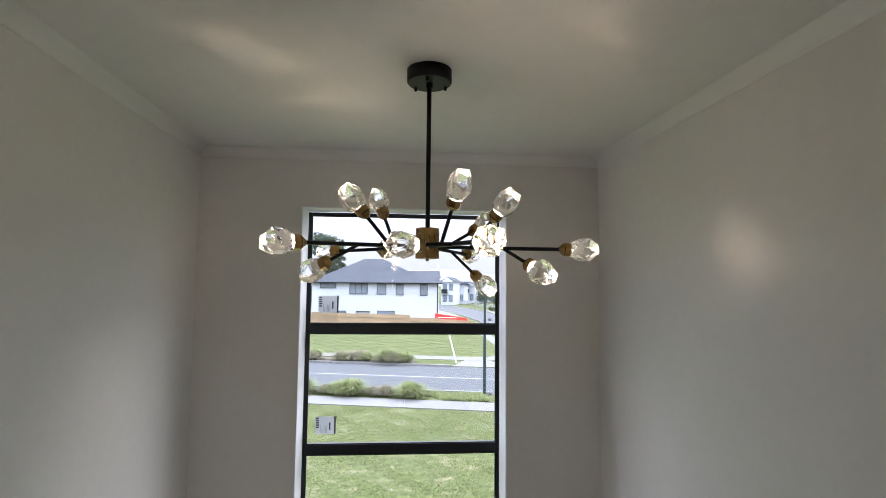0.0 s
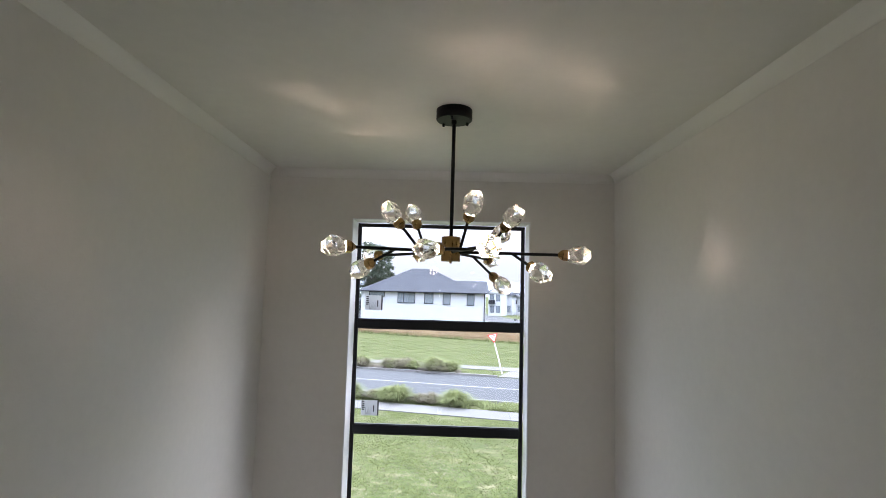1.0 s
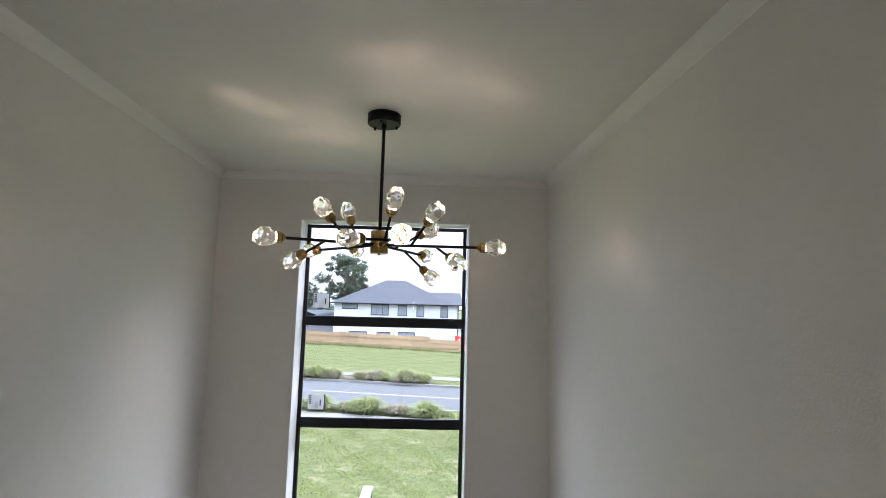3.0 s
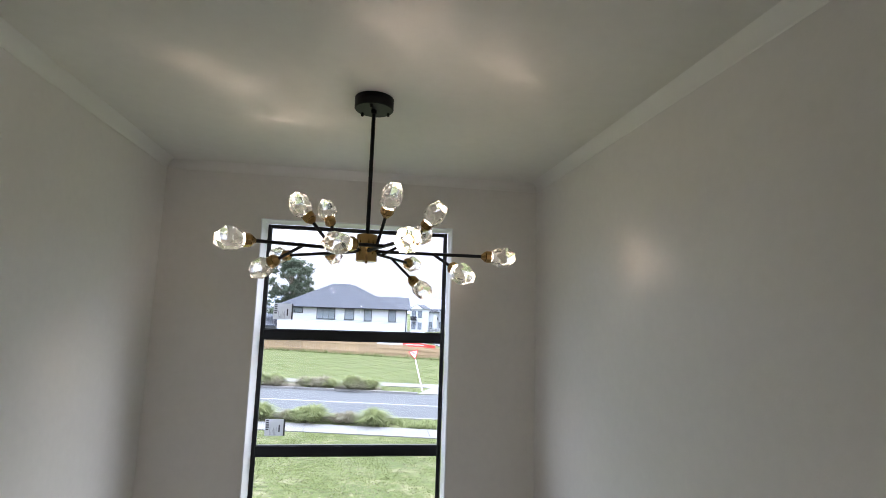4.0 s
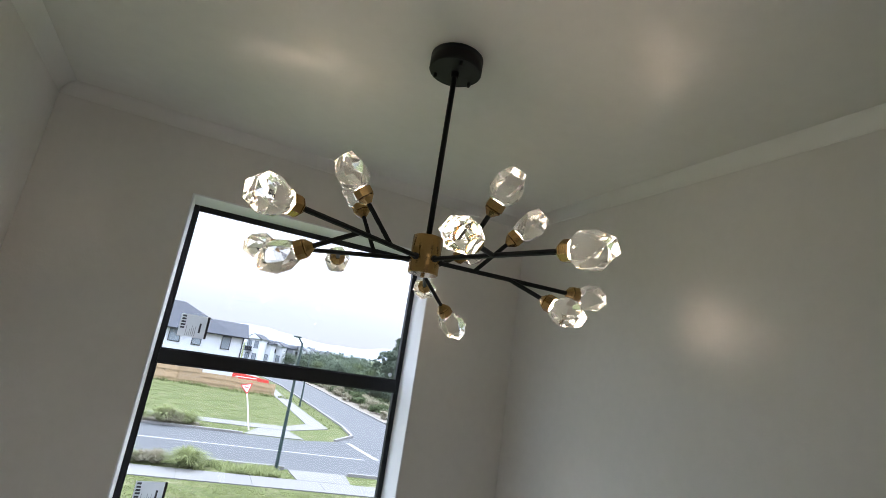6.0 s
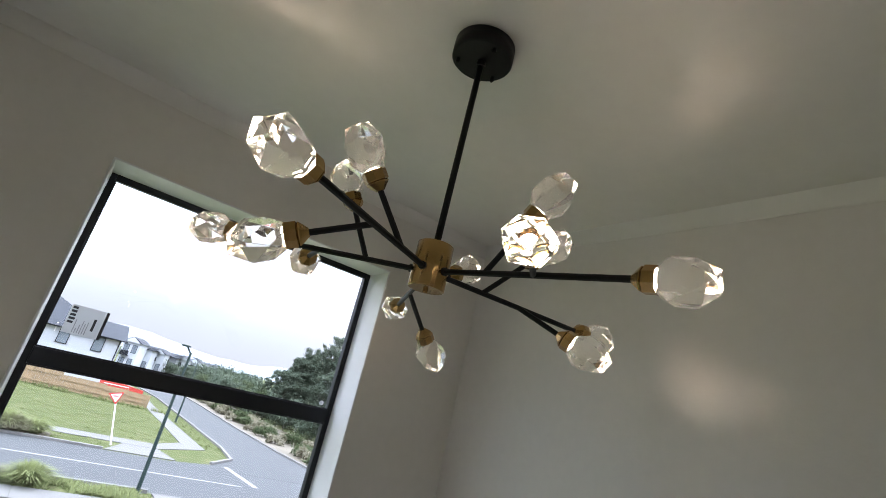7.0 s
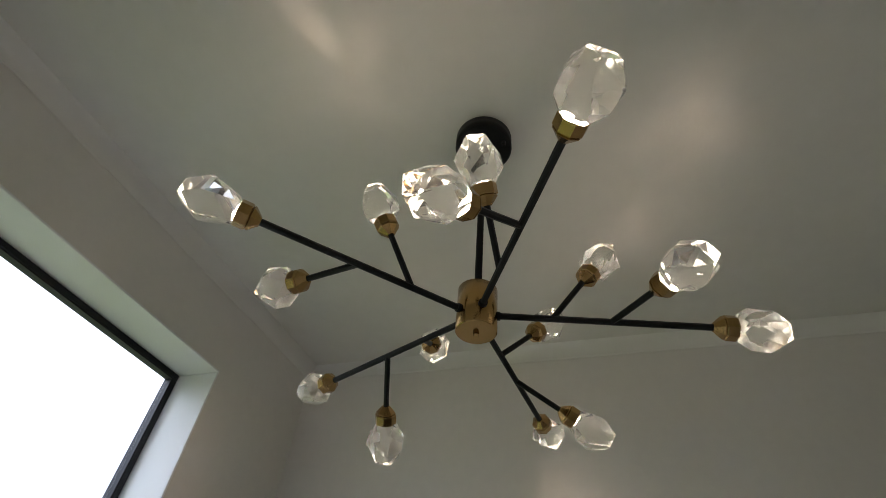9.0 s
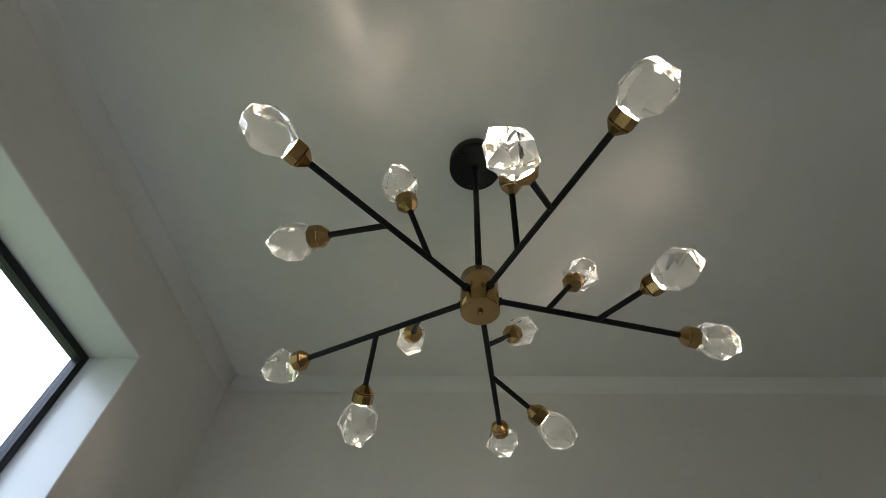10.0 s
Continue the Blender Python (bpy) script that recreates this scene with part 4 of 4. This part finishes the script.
for k, (x, y, w, hh, gable, grey) in enumerate([(10.0, 112, 3.0, 5.3, 1, 0), (13.2, 118, 2.8, 4.7, 0, 0), (16.4, 123, 2.9, 4.4, 1, 0), (19.6, 128, 3.0, 4.3, 0, 1), (23.0, 132, 2.9, 4.2, 1, 0), (26.6, 136, 3.2, 4.1, 1, 0),
                                                (30.6, 141, 3.4, 3.8, 0, 1)]):
    town_house(x, y, w, 8, hh, -18, grey, gable)
for k, (x, y) in enumerate([(-22, 84), (-31, 92), (-40, 88), (-52, 100)]):
    town_house(x, y, 8.5, 9, 4.6, 6, k % 2, 0)


def rail_fence():
    """Pale rail fence along the bend of the side road."""
    f = thing("rail_fence", "pale blue-grey rail fence along the side road", "fence")
    pts = [(17.6, 72.0), (17.2, 84.0), (15.9, 98.0), (14.2, 114.0), (10.5, 134.0)]
    for a, b in zip(pts, pts[1:]):
        a, b = Vector(a), Vector(b)
        n = 6
        for q in range(n):
            p = a.lerp(b, q / n)
            part("post", nb(p.x - 0.05, p.x + 0.05, p.y - 0.05, p.y + 0.05, Z0, Z0 + 1.1), M_GALV, f)
        for z in (0.45, 0.75, 1.05):
            part("rail", rod(bmesh.new(), (a.x, a.y, Z0 + z), (b.x, b.y, Z0 + z), 0.04, 6), M_GALV, f)


rail_fence()


# ---------------------------------------------------------------- trees and bushes
def leaf_cloud(rng, centres, radii, n, size, flat=0.75):
    """Small leaves in clumps: two-triangle blades turned at random."""
    pick = rng.integers(0, len(centres), n)
    d = rng.normal(size=(n, 3))
    d /= np.linalg.norm(d, axis=1)[:, None]
    r = np.clip(np.abs(rng.normal(0.62, 0.34, n)), 0.0, 1.5)
    p = centres[pick] + d * (r * radii[pick])[:, None] * np.array([1, 1, flat])
    u = rng.normal(size=(n, 3))
    u /= np.linalg.norm(u, axis=1)[:, None]
    v = np.cross(u, d)
    v /= np.linalg.norm(v, axis=1)[:, None] + 1e-9
    s = size * rng.uniform(0.6, 1.4, n)[:, None]
    verts = np.stack([p - u * s, p + v * s * 0.45, p + u * s, p - v * s * 0.45], 1).reshape(-1, 3)
    return verts, np.arange(4 * n).reshape(-1, 4)


def tree(x, y, h, cr, seed, leaves, size, mat, label, first=0.35, group="trees", shape="round"):
    rng = np.random.default_rng(seed)
    t = thing("tree", label, "tree", (x, y, Z0), group)
    bm = rod(bmesh.new(), (0, 0, -0.1), (0.1, 0.05, h * 0.62), 0.035 * h * 0.62, 9, 0.012 * h)
    centres, radii = [], []
    n = 24 if shape == "round" else 22
    for k in range(n):
        f = first + (1 - first) * (k + 0.5) / n
        a = k * 2.4 + rng.uniform(-0.4, 0.4)
        if shape == "round":
            reach = cr * math.sin(math.pi * min(0.96, (f - first) / (1 - first) * 0.85 + 0.12)) * rng.uniform(0.5, 1.1)
        else:
            reach = cr * (1.05 - (f - first) / (1 - first)) * rng.uniform(0.5, 1.0)
        end = (reach * math.cos(a), reach * math.sin(a), h * f * rng.uniform(0.87, 1.0))
        z = min(h * 0.6, max(h * first * 0.7, end[2] - 0.5 * reach))
        rod(bm, (0.1 * z / h, 0.05 * z / h, z), end, 0.010 * h, 6, 0.003 * h)
        centres.append(end)
        radii.append(cr * rng.uniform(0.18, 0.34))
        for _ in range(10):
            centres.append((end[0] + rng.uniform(-1, 1) * cr * 0.35, end[1] + rng.uniform(-1, 1) * cr * 0.35, end[2] + rng.uniform(-0.25, 0.3) * cr * 0.5))
            radii.append(cr * rng.uniform(0.06, 0.17))
    part("trunk", bm, M_BARK, t, "brown trunk with limbs")
    v, f = leaf_cloud(rng, np.array(centres), np.array(radii), leaves, size)
    crown = new("crown", raw_mesh("crown", v, f, mat))
    crown.parent = t


tree(-12.6, 79.0, 13.0, 3.9, 21, 26000, 0.15, M_LEAF, "large dark round-headed tree behind the house", 0.42)
tree(-20.0, 83.0, 8.0, 3.2, 22, 4000, 0.26, M_LEAF, "dark tree behind the house", 0.3)
# the wooded bank beyond the side road
for k, (x, y, h, cr, sh) in enumerate([(27.0, 69.0, 8.6, 3.2, "cone"), (31.0, 68.0, 12.0, 4.4, "cone"), (36.0, 70.0, 13.5, 5.0, "round"), (29.5, 61.0, 7.5, 3.6, "round"), (24.5, 66.0, 6.4, 3.0, "round"),
                                       (41.0, 66.0, 17.0, 5.8, "round"), (35.0, 60.0, 10.0, 4.4, "round"), (46.0, 60.0, 16.0, 5.6, "round"), (40.0, 55.0, 12.0, 5.0, "round"), (34.0, 82.0, 11.0, 4.2, "cone")]):
    tree(x, y, h, cr, 300 + k, 32000, 0.12, M_LEAF, "dark green tree on the wooded bank", 0.22, "bank trees", sh)


def bush(x, y, r, h, seed, mat, leaves=1500, size=0.14):
    rng = np.random.default_rng(seed)
    b = thing("bush", "olive green roadside bush", "bush", (x, y, Z0), "roadside bushes")
    c = rng.uniform(-1, 1, (7, 3)) * np.array([r * 0.6, r * 0.6, h * 0.22]) + np.array([0, 0, h * 0.5])
    v, f = leaf_cloud(rng, c, np.full(7, 0.5) * min(r, h) * rng.uniform(0.7, 1.1, 7), leaves, size)
    v[:, 2] = np.abs(v[:, 2])
    part("stem", rod(bmesh.new(), (0, 0, -0.05), (0, 0, h * 0.6), 0.06, 6, 0.02), M_BARK, b)
    new("foliage", raw_mesh("foliage", v, f, mat)).parent = b


rb = random.Random(31)
bed_pts = [(15.0, 31.0), (14.75, 36.0), (14.65, 50.0), (14.95, 68.0), (15.05, 92.0)]
solid("bank_bed", strip(bmesh.new(), bed_pts, [(x + 6, y) for x, y in bed_pts], Z0 - 0.1, Z0 + 0.05), M_MULCH, "mulched planting bank along the side road", "planting bed", "structure")
for k in range(74):                                    # low planting along the kerb
    y = 32 + k * 0.8
    x = 15.5 + rb.uniform(0.0, 3.4)
    bush(x, y, rb.uniform(0.7, 1.1), rb.uniform(0.6, 1.1), 400 + k, M_DRY if rb.random() < 0.5 else M_LEAF2, 700, 0.11)
for k in range(44):                                    # taller scrub behind it
    y = 36 + k * 1.6
    x = 19.6 + rb.uniform(0, 4.0)
    bush(x, y, rb.uniform(1.6, 2.6), rb.uniform(2.4, 4.4), 500 + k, M_LEAF if rb.random() < 0.7 else M_LEAF2, 2600, 0.13)
for k in range(16):
    bush(20 + rb.uniform(0, 9), 70 + k * 3.5, rb.uniform(2.5, 4.0), rb.uniform(3.2, 5.0), 600 + k, M_LEAF, 1500, 0.24)


def hills():
    """A low ridge on the horizon, distance haze painted into its colour."""
    bm = bmesh.new()
    prev = None
    for k in range(61):
        x = -420 + 18 * k
        y = 900
        z = Z0 + 24 + 12 * noise.noise(Vector((x * 0.006, 0.3, 0))) + 4 * noise.noise(Vector((x * 0.03, 5.3, 0)))
        cur = [bm.verts.new((x, y - 120, Z0)), bm.verts.new((x, y, z)), bm.verts.new((x, y + 60, z - 2)), bm.verts.new((x, y + 160, Z0))]
        if prev:
            for a in range(3):
                bm.faces.new((prev[a], cur[a], cur[a + 1], prev[a + 1]))
        prev = cur
    solid("backdrop_hills", bm, M_HILL, "hills on the horizon with distance haze in their blue-grey colour", "hills", "structure")


hills()


def far_woods():
    """Distant tree belt, too far to tell single trees."""
    rng = np.random.default_rng(61)
    n = 260
    cx = rng.uniform(-160, 260, n)
    c = np.stack([cx, rng.uniform(190, 330, n), Z0 + rng.uniform(0.5, 3.4, n)], 1)
    v, f = leaf_cloud(rng, c, rng.uniform(2.0, 4.2, n), 26000, 0.7)
    v[:, 2] = np.maximum(v[:, 2], Z0)
    tagged(new("far_woods", raw_mesh("far_woods", v, f, M_LEAF)), "distant dark green belt of trees", "trees", kind="stuff")


far_woods()
